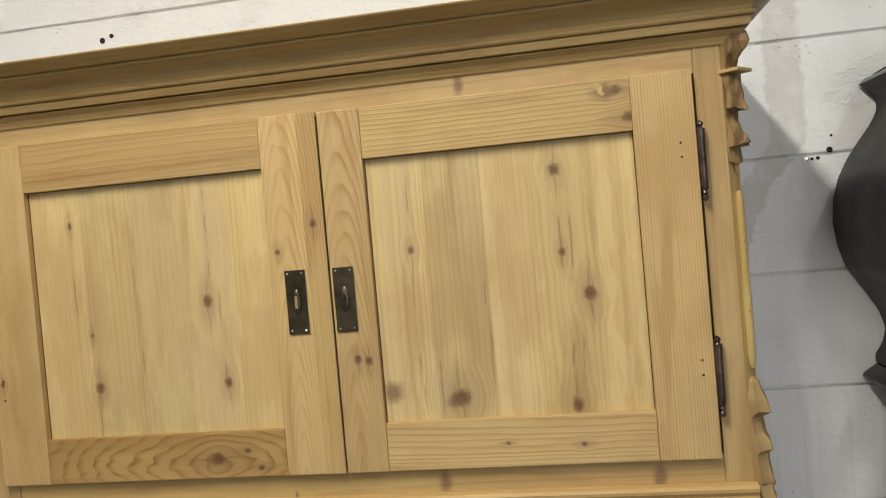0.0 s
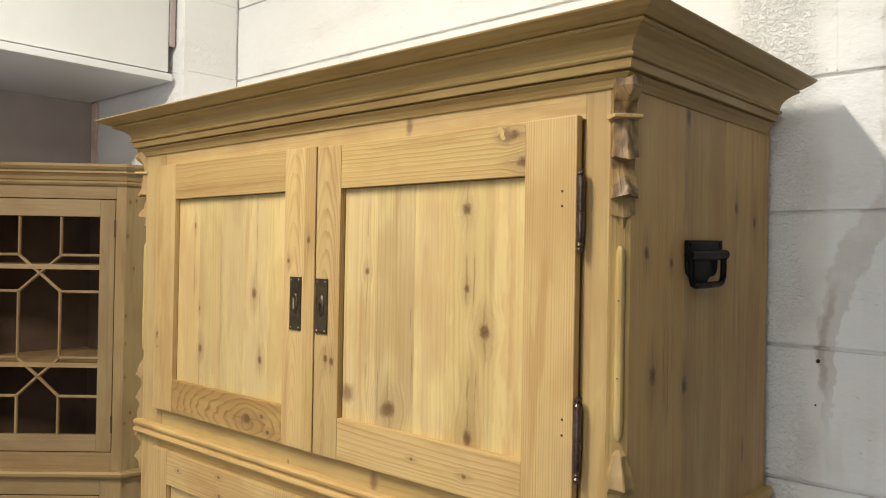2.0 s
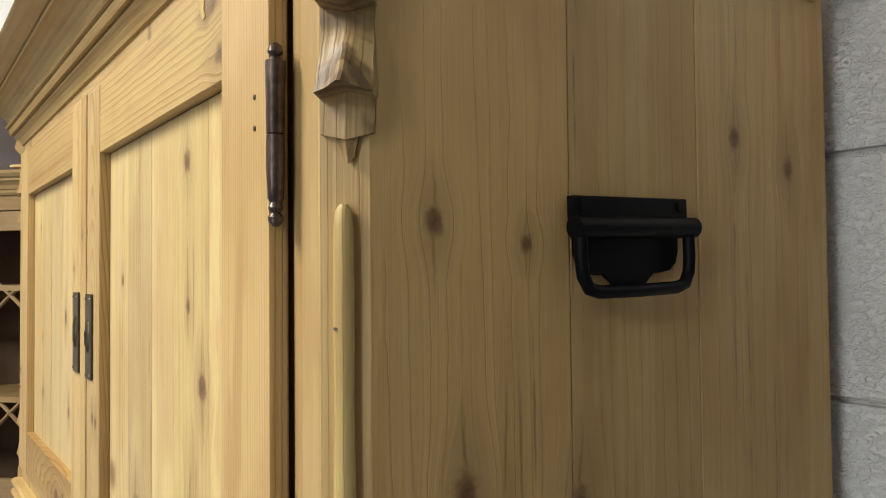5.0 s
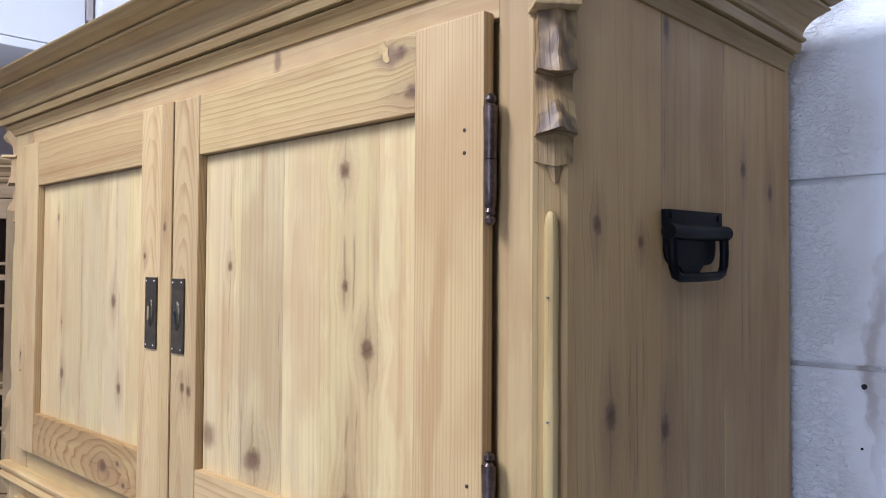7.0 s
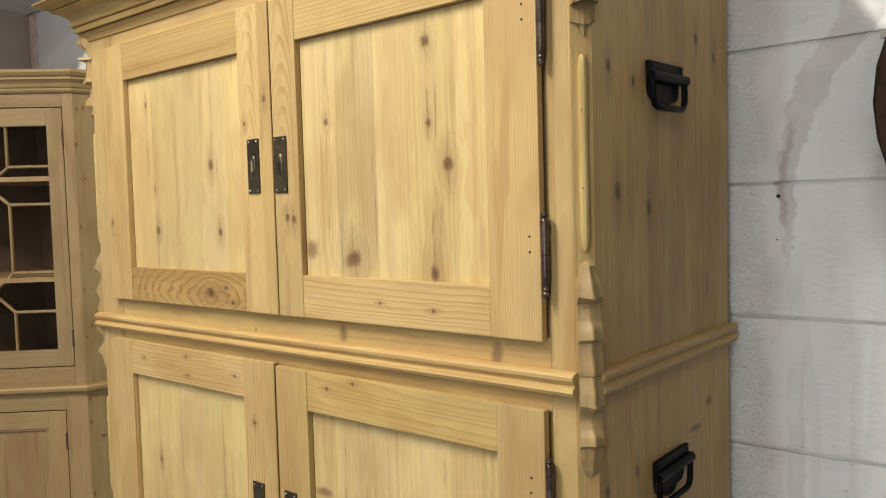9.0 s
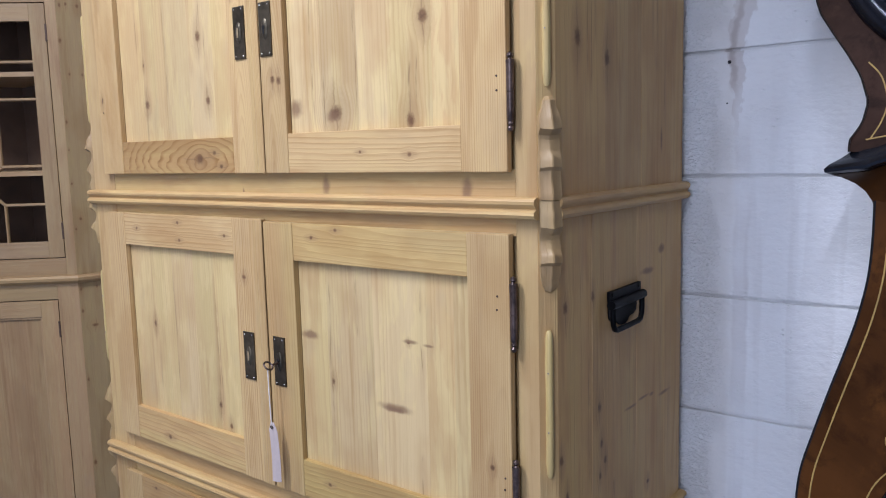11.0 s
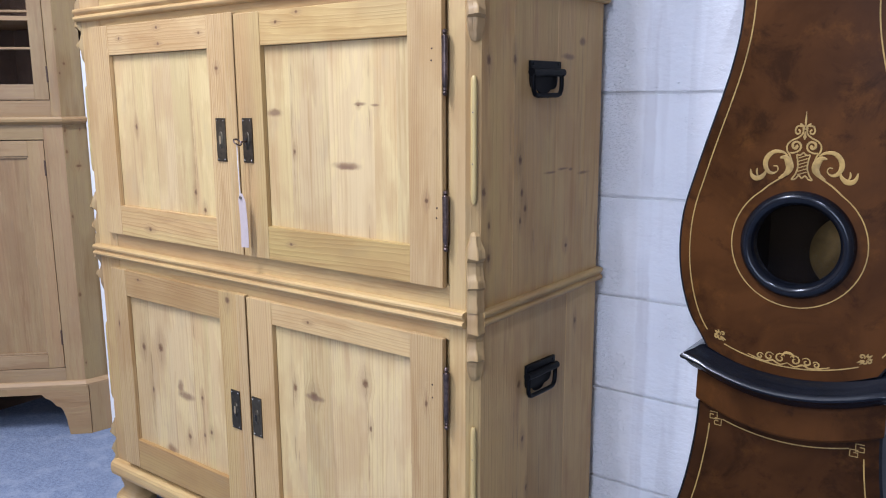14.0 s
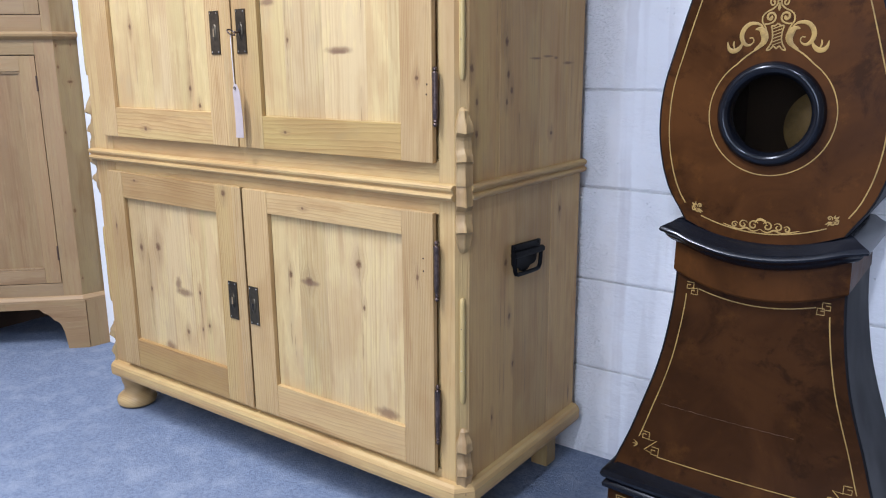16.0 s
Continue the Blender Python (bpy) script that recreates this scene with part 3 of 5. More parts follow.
SIDE_KNOTS = {
    "upper": [(0.098, 1.584, 0.010, 1.6), (0.191, 1.561, 0.010, 1.6), (0.194, 1.936, 0.007, 2.4), (0.364, 1.818, 0.008, 1.6), (0.438, 1.798, 0.008, 1.6), (0.077, 1.744, 0.008, 1.3), (0.147, 1.732, 0.006, 1.2)],
    "middle": [(0.164, 1.020, 0.007, 1.6), (0.171, 0.959, 0.006, 1.6), (0.184, 0.928, 0.006, 1.5), (0.166, 0.907, 0.005, 1.5), (0.059, 0.853, 0.006, 1.6), (0.043, 0.972, 0.007, 1.4), (0.060, 0.911, 0.005, 1.8), (0.057, 1.198, 0.008, 1.4), (0.142, 1.201, 0.006, 1.8), (0.350, 0.833, 0.007, 0.8)],
    "lower": [(0.169, 0.583, 0.007, 1.4), (0.185, 0.464, 0.006, 1.4), (0.202, 0.352, 0.005, 1.8), (0.120, 0.260, 0.004, 2.0), (0.400, 0.660, 0.006, 1.6)],
}
SIDE_STAINS = {"upper": [(0.40, 1.44, 0.006, 0.03)], "middle": [(0.344, 1.214, 0.034, 0.0075), (0.404, 1.246, 0.018, 0.011), (0.280, 0.989, 0.030, 0.0036), (0.332, 0.993, 0.030, 0.0036), (0.364, 0.990, 0.012, 0.0040), (0.420, 0.979, 0.032, 0.0046)], "lower": [(0.470, 0.190, 0.006, 0.030)]}
SIDE_STREAKS = {
    "upper": [(0.128, 1.62, 0.10, 0.0018), (0.140, 1.60, 0.11, 0.0018), (0.152, 1.64, 0.07, 0.0015), (0.362, 1.70, 0.12, 0.0020), (0.378, 1.64, 0.12, 0.0018), (0.412, 1.55, 0.10, 0.0015), (0.190, 1.86, 0.08, 0.0014), (0.370, 1.88, 0.05, 0.0016)],
    "middle": [(0.130, 1.07, 0.05, 0.0018), (0.131, 0.96, 0.06, 0.0020), (0.215, 0.86, 0.03, 0.0030), (0.191, 0.805, 0.03, 0.0022), (0.405, 1.10, 0.16, 0.0016), (0.440, 0.90, 0.12, 0.0016)],
    "lower": [(0.165, 0.40, 0.25, 0.0020), (0.150, 0.40, 0.25, 0.0016), (0.330, 0.45, 0.16, 0.0016), (0.255, 0.34, 0.10, 0.0014), (0.395, 0.60, 0.12, 0.0018)],
}
SECTIONS = [("upper", 1.356, 1.957), ("middle", 0.752, 1.344), ("lower", 0.153, 0.744)]
CARCASS = {}
for key, z0, z1 in SECTIONS:
    body = part("carcass", prism([(XL + 0.012, YB - 0.004), (XL + 0.012, YF + CANT_Y + 0.006), (XL + CANT_X + 0.006, YF + 0.010), (XR - CANT_X - 0.006, YF + 0.010), (XR - 0.012, YF + CANT_Y + 0.006), (XR - 0.012, YB - 0.004)], "z", z0, z1), POST_PINE, cabinet)
    CARCASS[key] = body
    shift = XR
    mat = pine("pine_side_" + key, "Z", [(a + shift, b, r, k) for a, b, r, k in SIDE_KNOTS[key]], PINE_SIDE, 0.22, even=0.3, patchy=0.3, streaks=[(a + shift, b, hl, hw) for a, b, hl, hw in SIDE_STREAKS[key]], stains=[(a + shift, b, wa, wb) for a, b, wa, wb in SIDE_STAINS[key]])
    # side boards
    cuts = {"upper": (0.052, 0.185, 0.318, YB), "middle": (0.052, 0.140, 0.300, 0.420, YB), "lower": (0.052, 0.205, 0.360, YB)}[key]
    ya = YF + CANT_Y
    for yb in cuts:
        if yb > ya + 0.02:
            part("side_plank", box(XR - 0.012, XR + random.uniform(-0.0004, 0.0004), ya, yb - 0.0006, z0, z1, 0.0006, segments=1), mat, body)
            ya = yb
    part("side_plank", box(XL, XL + 0.012, YF + CANT_Y, YB, z0, z1, 0.0006, segments=1), POST_PINE, body)
    # canted corner posts
    part("corner_post", prism([(XR - CANT_X, YF), (XR, YF + CANT_Y), (XR - 0.012, YF + CANT_Y + 0.008), (XR - CANT_X - 0.008, YF + 0.010)], "z", z0, z1), POST_PINE, body)
    part("corner_post", prism([(XL + CANT_X, YF), (XL, YF + CANT_Y), (XL + 0.012, YF + CANT_Y + 0.008), (XL + CANT_X + 0.008, YF + 0.010)], "z", z0, z1), POST_PINE, body)

# front frame boards round the doors: (section, stile right, stile left, top rail, bottom rail)
DOOR_Z = {"upper": (1.396, 1.918), "middle": (0.800, 1.308), "lower": (0.166, 0.706)}
for key, z0, z1 in SECTIONS:
    d0, d1 = DOOR_Z[key]
    body = CARCASS[key]
    rail_stains = {"upper": [(-0.430, 1.375 + YF, 0.012, 0.022), (-0.132, 1.372 + YF, 0.014, 0.022), (-0.655, 1.360 + YF, 0.004, 0.012), (-0.364, 1.935 + YF, 0.010, 0.020)], "middle": [], "lower": []}[key]
    mat = pine("pine_frame_rail_" + key, "X", (), PINE_STILE, 0.34, stains=[(b, a, wb, wa) for a, b, wa, wb in rail_stains])
    part("frame_stile", box(-0.0455, XR - CANT_X, YF, YF + 0.010, z0, z1, 0.0006, segments=1), POST_PINE, body)
    part("frame_stile", box(XL + CANT_X, XL + CANT_X + 0.085, YF, YF + 0.010, z0, z1, 0.0006, segments=1), POST_PINE, body)
    part("frame_rail", box(XL + CANT_X + 0.086, -0.0458, YF + 0.0006, YF + 0.010, d1 - 0.004, z1, 0.0006, segments=1), mat, body)
    part("frame_rail", box(XL + CANT_X + 0.086, -0.0458, YF + 0.0006, YF + 0.010, z0, d0 + 0.004, 0.0006, segments=1), mat, body)


# ---- doors ----
def lock_plate(x0, z1, door, pale):
    w, h = 0.031, 0.093
    z0, x1 = z1 - h, x0 + w
    cx, cz = (x0 + x1) / 2, (z0 + z1) / 2
    plate = part("lock_plate", box(x0, x1, -0.0026, -0.0002, z0, z1, 0.0007), BRONZE, door, "dark bronze lock plate")
    boss = bmesh.new()
    rows = []
    for k, (r, y) in enumerate(((1.0, -0.0026), (0.85, -0.0044), (0.5, -0.0054))):
        rows.append([boss.verts.new((cx + 0.0075 * r * math.cos(a), y, cz + 0.019 * r * math.sin(a))) for a in (2 * math.pi * i / 20 for i in range(20))])
    for a, b in zip(rows, rows[1:]):
        for i in range(20):
            boss.faces.new((a[i], a[(i + 1) % 20], b[(i + 1) % 20], b[i]))
    boss.faces.new(rows[-1])
    part("boss", boss, BRONZE, door, smooth=True)
    hole = bmesh.new()
    if pale:
        box(cx - 0.0022, cx + 0.0022, -0.0060, -0.0046, cz - 0.009, cz + 0.009, 0.0009, bm=hole)
    else:
        lathe([(0.0034, -0.0046), (0.0034, -0.0060)], cx, cz + 0.003, 14, hole, axis="y")
        box(cx - 0.0017, cx + 0.0017, -0.0060, -0.0046, cz - 0.009, cz + 0.002, bm=hole)
    part("keyhole", hole, KEYHOLE_PALE if pale else KEYHOLE, door)
    for px in (x0 + 0.005, x1 - 0.005):
        for pz in (z0 + 0.005, z1 - 0.005):
            part("plate_nail", lathe([(0.0015, -0.0024), (0.0015, -0.0034), (0.0006, -0.0040)], px, pz, 8, axis="y"), NAIL, door)


def barrel_hinge(x, z0, z1, door, y=0.002):
    prof = []
    L = z1 - z0
    for s, r in ((0.0, 0.0015), (0.02, 0.0042), (0.05, 0.0048), (0.075, 0.0028), (0.10, 0.0046), (0.13, 0.0034), (0.15, 0.0048), (0.32, 0.0055), (0.495, 0.0054), (0.50, 0.0046), (0.505, 0.0054), (0.68, 0.0055), (0.90, 0.0062), (0.87, 0.0034), (0.90, 0.0046), (0.925, 0.0028), (0.95, 0.0048), (0.98, 0.0042), (1.0, 0.0015)):
        prof.append((r, z0 + s * L))
    bm = lathe(prof if y < 0.01 else [(r * 0.62, h) for r, h in prof], x, y, 14)
    part("hinge", bm, HINGE_IRON, door, "worn iron barrel hinge", smooth=True)


def nail_dot(x, z, door, mat=RUST, r=0.0017):
    part("nail", lathe([(r, 0.0005), (r, -0.0006), (r * 0.5, -0.0010)], x, z, 8, axis="y"), mat, door)


def panel_door(key, side, x0, x1, z0, z1, panel, joints, knots, stains, rail_knots, stile_knots, rail_stains=(), rail_arch=None, stile_arch=None, streaks=()):
    """A framed door with a sunk panel of boards. panel: x0, x1, z0, z1 of the opening."""
    px0, px1, pz0, pz1 = panel
    tag = "_" + key + "_" + side
    stile_mat = pine("pine_stile" + tag, "Z", stile_knots, PINE_STILE, 0.72, lines_per_m=150.0, wave=6.0, flame=(6.0, 0.8), arch=stile_arch, even=0.45, patchy=0.25)
    straight_mat = pine("pine_straight_stile" + tag, "Z", stile_knots, PINE_STILE, 0.72, lines_per_m=260.0, wave=4.0, even=0.55, patchy=0.2) if side == "right" else stile_mat
    tone = {"_upper_left": (0.92, 0.88, 0.80), "_lower_left": (0.86, 0.80, 0.70), "_middle_right": (0.93, 0.93, 0.80)}.get(tag, (1.02, 1.02, 1.02))
    rail_base = tuple(c * k for c, k in zip(PINE_STILE, tone))
    rail_mat = pine("pine_door_rail" + tag, "X", [(b, a, r, 1.3) for a, b, r in rail_knots], rail_base, 0.62, lines_per_m=120.0, wave=9.0, flame=(6.0, 0.9), even=0.35, patchy=0.25, stains=[(b, a, wb, wa) for a, b, wa, wb in rail_stains])
    panel_mat = pine("pine_panel" + tag, "Z", [(a + 0.013, b, r, k) for a, b, r, k in knots], PINE, 0.36, patchy=0.70, lines_per_m=110.0, flame=(6.0, 0.6), wave=5.0, heartwood=0.10, stains=[(a + 0.013, b, wa, wb) for a, b, wa, wb in stains], streaks=[(a + 0.013, b, hl, hw) for a, b, hl, hw in streaks])
    low_mat = pine("pine_low_rail" + tag, "X", [(b, a, r, 1.3) for a, b, r in rail_knots], rail_base, 1.0, arch=rail_arch, even=0.85, patchy=0.2) if rail_arch else rail_mat
    door = part("door", box(x0, px0, 0.0, YF - 0.001, z0, z1, 0.0016), stile_mat, cabinet, "framed pine door with a sunk boarded panel")
    part("stile", box(px1, x1, 0.0, YF - 0.001, z0, z1, 0.0016), straight_mat, door)
    part("rail", box(px0 + 0.0003, px1 - 0.0003, 0.0007, YF - 0.001, pz1, z1 - 0.0005, 0.0010), rail_mat, door)
    part("rail", box(px0 + 0.0003, px1 - 0.0003, 0.0006, YF - 0.001, z0 + 0.0005, pz0, 0.0010), low_mat, door)
    edges = [px0 + 0.0012, *joints, px1 - 0.0010]
    for a, b in zip(edges, edges[1:]):
        part("panel_board", box(a, b, 0.0112 + random.uniform(-0.0002, 0.0002), YF + 0.004, pz0 - 0.004, pz1 - 0.0012), panel_mat, door)
    return door


DOORS = {}
DOORS["upper_right"] = panel_door("upper", "right", -0.570, -0.050, 1.396, 1.918, (-0.508, -0.131, 1.465, 1.845),
    (-0.428, -0.344, -0.280, -0.190), [(-0.243, 1.804, 0.010, 1.2), (-0.207, 1.630, 0.012, 1.1), (-0.398, 1.496, 0.016, 0.9), (-0.236, 1.476, 0.010, 1.4), (-0.453, 1.709, 0.006, 1.3), (-0.241, 1.690, 0.006, 1.4)],
    [(-0.496, 1.508, 0.022, 0.020), (-0.405, 1.490, 0.020, 0.014)], [(-0.150, 1.903, 0.008), (-0.135, 1.865, 0.009), (-0.335, 1.430, 0.003), (-0.230, 1.425, 0.004)], [(-0.540, 1.560, 0.007, 1.2), (-0.524, 1.557, 0.007, 1.2)], [(-0.166, 1.902, 0.022, 0.016)], None, (-0.545, 1.250, 12.0, 24.0),
    [(-0.452, 1.66, 0.20, 0.0022), (-0.243, 1.74, 0.10, 0.0030), (-0.228, 1.70, 0.09, 0.0022), (-0.236, 1.545, 0.07, 0.0035), (-0.222, 1.545, 0.08, 0.0022), (-0.352, 1.62, 0.16, 0.0014), (-0.425, 1.53, 0.07, 0.0020)])
DOORS["upper_left"] = panel_door("upper", "left", -1.124, -0.575, 1.396, 1.920, (-1.044, -0.660, 1.464, 1.846),
    (-0.960, -0.880, -0.800, -0.722), [(-0.768, 1.659, 0.009, 1.5), (-0.955, 1.539, 0.009, 1.2), (-0.746, 1.536, 0.008, 1.3), (-0.981, 1.790, 0.004, 2.0), (-0.960, 1.620, 0.003, 1.6)],
    [], [(-0.767, 1.425, 0.011), (-0.720, 1.436, 0.005), (-0.700, 1.410, 0.005)], [(-0.590, 1.760, 0.006, 1.3), (-0.646, 1.723, 0.005, 1.2), (-1.110, 1.555, 0.005, 1.2)], (), (1.420, -0.765, 2.8, 34.0), (-0.632, 1.300, 12.0, 24.0),
    [(-0.762, 1.76, 0.10, 0.0020), (-0.748, 1.60, 0.09, 0.0018), (-0.981, 1.72, 0.09, 0.0018), (-0.957, 1.50, 0.05, 0.0016), (-0.880, 1.66, 0.14, 0.0014)])
DOORS["middle_right"] = panel_door("middle", "right", -0.588, -0.050, 0.800, 1.308, (-0.509, -0.125, 0.871, 1.241),
    (-0.440, -0.330, -0.215, -0.160), [(-0.432, 1.029, 0.004, 1.8), (-0.255, 1.122, 0.004, 0.7)],
    [(-0.287, 1.007, 0.046, 0.0095), (-0.290, 1.004, 0.030, 0.0060), (-0.488, 1.107, 0.030, 0.010), (-0.252, 1.124, 0.018, 0.0045), (-0.212, 1.122, 0.015, 0.0035)], [(-0.460, 1.285, 0.004), (-0.400, 1.300, 0.004), (-0.440, 0.840, 0.004)], [(-0.085, 0.955, 0.005, 1.2)], [(-0.080, 0.955, 0.010, 0.008)], None, None,
    [(-0.435, 1.13, 0.09, 0.0018), (-0.435, 0.99, 0.06, 0.0020), (-0.229, 1.12, 0.11, 0.0018), (-0.368, 1.17, 0.06, 0.0016), (-0.233, 0.90, 0.05, 0.0020)])
DOORS["middle_left"] = panel_door("middle", "left", -1.128, -0.594, 0.800, 1.312, (-1.060, -0.680, 0.874, 1.242),
    (-0.985, -0.905, -0.830, -0.760), [(-0.983, 1.071, 0.006, 1.5), (-0.765, 0.926, 0.006, 1.5), (-0.734, 0.887, 0.006, 1.2)], [], [(-0.859, 1.297, 0.004), (-1.012, 1.280, 0.004), (-0.856, 1.261, 0.004), (-0.706, 1.277, 0.004), (-0.938, 0.826, 0.006)], [(-0.651, 1.200, 0.007, 0.7)], (), None, None,
    [(-0.762, 1.05, 0.11, 0.0030), (-0.756, 1.00, 0.10, 0.0020), (-0.972, 0.97, 0.05, 0.0018), (-0.905, 1.06, 0.15, 0.0014)])
DOORS["lower_right"] = panel_door("lower", "right", -0.592, -0.052, 0.166, 0.706, (-0.512, -0.128, 0.246, 0.656),
    (-0.430, -0.345, -0.250, -0.175), [(-0.401, 0.516, 0.012, 0.9), (-0.254, 0.575, 0.010, 1.1), (-0.459, 0.522, 0.007, 1.6), (-0.242, 0.482, 0.004, 2.0)], [(-0.185, 0.258, 0.040, 0.018), (-0.398, 0.512, 0.036, 0.010)], [(-0.400, 0.680, 0.004)], [(-0.090, 0.575, 0.004, 2.0)], (), None, None,
    [(-0.466, 0.47, 0.16, 0.0026), (-0.455, 0.33, 0.06, 0.0022), (-0.250, 0.46, 0.12, 0.0016), (-0.345, 0.36, 0.08, 0.0014)])
DOORS["lower_left"] = panel_door("lower", "left", -1.130, -0.600, 0.166, 0.708, (-1.066, -0.690, 0.246, 0.640),
    (-0.990, -0.900, -0.815, -0.750), [(-1.024, 0.509, 0.009, 1.4), (-0.950, 0.520, 0.012, 1.2), (-0.791, 0.422, 0.005, 1.6), (-0.851, 0.308, 0.007, 1.2), (-0.790, 0.326, 0.004, 2.0), (-0.763, 0.340, 0.006, 1.1), (-0.995, 0.400, 0.005, 2.0)],
    [(-0.855, 0.413, 0.042, 0.015), (-0.876, 0.432, 0.016, 0.024), (-0.930, 0.252, 0.028, 0.018)], [(-1.010, 0.690, 0.004)], [(-0.658, 0.689, 0.010, 1.0), (-1.110, 0.560, 0.004, 2.4)], (), None, None,
    [(-0.994, 0.45, 0.06, 0.0024), (-0.790, 0.37, 0.06, 0.0024), (-0.808, 0.60, 0.04, 0.0020), (-1.000, 0.34, 0.06, 0.0018)])

for key in ("upper_left", "middle_left", "lower_left"):
    edge, z0, z1 = {"upper_left": (-0.575, 1.397, 1.919), "middle_left": (-0.594, 0.801, 1.311), "lower_left": (-0.600, 0.167, 0.707)}[key]
    reed = [(-0.0270, 0.0002), (-0.0265, -0.0008), (-0.0245, -0.0013), (-0.0190, -0.0014), (-0.0165, -0.0008), (-0.0158, -0.0002), (-0.0150, -0.0009), (-0.0120, -0.0017), (-0.0060, -0.0018), (0.0005, -0.0016), (0.0024, -0.0008), (0.0028, 0.0006)]
    part("cover_strip", prism([(edge + a, y) for a, y in reed], "z", z0, z1), DOORS[key].data.materials[0], DOORS[key])

patch = [(-0.179, 1.9165), (-0.172, 1.9165), (-0.1705, 1.911), (-0.1665, 1.909), (-0.1675, 1.903), (-0.164, 1.897), (-0.169, 1.8955), (-0.1735, 1.899), (-0.1745, 1.905), (-0.1795, 1.9065), (-0.1815, 1.912)]
part("filler_patch", prism(patch, "y", 0.0001, 0.003), plain("pale_wood_filler", (0.41, 0.275, 0.100), 0.6, vary=0.25, scale=150.0), DOORS["upper_right"], "pale chipped patch of filler")

PLATES = [("upper_right", -0.566, 1.694, False), ("upper_left", -0.638, 1.695, True), ("middle_right", -0.573, 1.096, False), ("middle_left", -0.660, 1.095, True), ("lower_right", -0.588, 0.477, False), ("lower_left", -0.661, 0.478, True)]
for key, x, z, pale in PLATES:
    lock_plate(x, z, DOORS[key], pale)
for key, pairs in (("upper", ((1.742, 1.849), (1.452, 1.561))), ("middle", ((1.137, 1.248), (0.867, 0.976))), ("lower", ((0.533, 0.654), (0.231, 0.361)))):
    for a, b in pairs:
        barrel_hinge(-0.0445, a, b, DOORS[key + "_right"])
        barrel_hinge(-1.1285, a, b, DOORS[key + "_left"], 0.0105)
for key, x, z in (("upper_right", -0.071, 1.822), ("upper_right", -0.071, 1.803), ("upper_right", -0.066, 1.530), ("upper_right", -0.066, 1.510), ("middle_right", -0.071, 1.217), ("middle_right", -0.072, 1.197), ("middle_right", -0.062, 0.944), ("middle_right", -0.063, 0.926), ("lower_right", -0.075, 0.615), ("lower_right", -0.075, 0.590), ("upper_left", -1.108, 1.560), ("upper_left", -1.108, 1.530)):
    nail_dot(x, z, DOORS[key])

# ---- cornice, mouldings, plinth and feet ----
CORNICE = [(-0.010, 1.948), (0.003, 1.948), (0.0045, 1.952), (0.008, 1.957), (0.012, 1.9605), (0.0135, 1.9615), (0.0150, 1.9630), (0.0135, 1.9645), (0.0075, 1.9648), (0.0075, 1.9662), (0.0190, 1.9665), (0.0200, 1.9690), (0.0215, 1.9770), (0.0190, 1.9776), (0.0190, 1.9784), (0.0250, 1.9790), (0.0268, 1.9812), (0.0258, 1.9838), (0.0225, 1.9850), (0.0225, 1.9860), (0.0235, 1.9905), (0.0270, 1.9962), (0.0330, 2.0016), (0.0410, 2.0058), (0.0490, 2.0082), (0.0490, 2.0090), (0.0530, 2.0094), (0.0548, 2.0112), (0.0535, 2.0130), (0.0510, 2.0136), (0.0510, 2.0144), (0.0560, 2.0146), (0.0620, 2.0165), (0.0720, 2.0205), (0.0805, 2.0255), (0.0815, 2.0270), (0.0800, 2.0285), (-0.010, 2.0285)]
U_PATH = [(XL + 0.009, YB - 0.016), (XL + 0.009, YF), (XR, YF), (XR, YB - 0.016)]
cornice = part("cornice", sweep(CORNICE, U_PATH, closed=True), CORNICE_PINE, cabinet, "deep moulded pine cornice")
part("top_board", box(XL + 0.012, XR - 0.012, YF + 0.012, YB - 0.014, 2.014, 2.027), CORNICE_PINE, cabinet)


def bead(z0, z1, out):
    h = z1 - z0
    prof = [(-0.004, z0)]
    for s, o in ((0.0, 0.55), (0.08, 0.85), (0.22, 1.0), (0.36, 0.92), (0.44, 0.62), (0.50, 0.60), (0.56, 0.74), (0.70, 0.95), (0.84, 0.98), (0.95, 0.80), (1.0, 0.45)):
        prof.append((out * o, z0 + h * s))
    return prof + [(-0.004, z1)]


for z0, z1 in ((1.329, 1.360), (0.732, 0.762)):
    part("front_moulding", sweep(bead(z0, z1, 0.017), [(XL + CANT_X - 0.010, YF), (XR - CANT_X + 0.004, YF)], closed=True), RAIL_PINE, cabinet)
    part("side_moulding", sweep(bead(z0, z1, 0.014), [(XR, YF + CANT_Y - 0.006), (XR, YB + 0.006)], closed=True), SIDE_MOULD_PINE, cabinet)
    part("side_moulding", sweep(bead(z0, z1, 0.014), [(XL, YB + 0.006), (XL, YF + CANT_Y - 0.006)], closed=True), SIDE_MOULD_PINE, cabinet)
PLINTH = [(-0.012, 0.110), (0.014, 0.110), (0.018, 0.113), (0.020, 0.121), (0.020, 0.139), (0.017, 0.146), (0.010, 0.151), (0.0, 0.153), (-0.012, 0.153)]
part("plinth", sweep(PLINTH, [(XL, YB), (XL, YF + CANT_Y), (XL + CANT_X, YF), (XR - CANT_X, YF), (XR, YF + CANT_Y), (XR, YB)], closed=True), PLINTH_PINE, cabinet)
part("bottom_board", box(XL + 0.012, XR - 0.012, YF + 0.012, YB - 0.004, 0.112, 0.151), RAIL_PINE, cabinet)
for x in (XL + 0.012, XR - 0.048):
    bun = [(0.024, 0.0), (0.040, 0.002), (0.048, 0.008), (0.050, 0.017), (0.048, 0.027), (0.041, 0.035), (0.034, 0.039), (0.030, 0.044), (0.029, 0.054), (0.030, 0.066), (0.034, 0.074), (0.035, 0.090), (0.033, 0.112)]
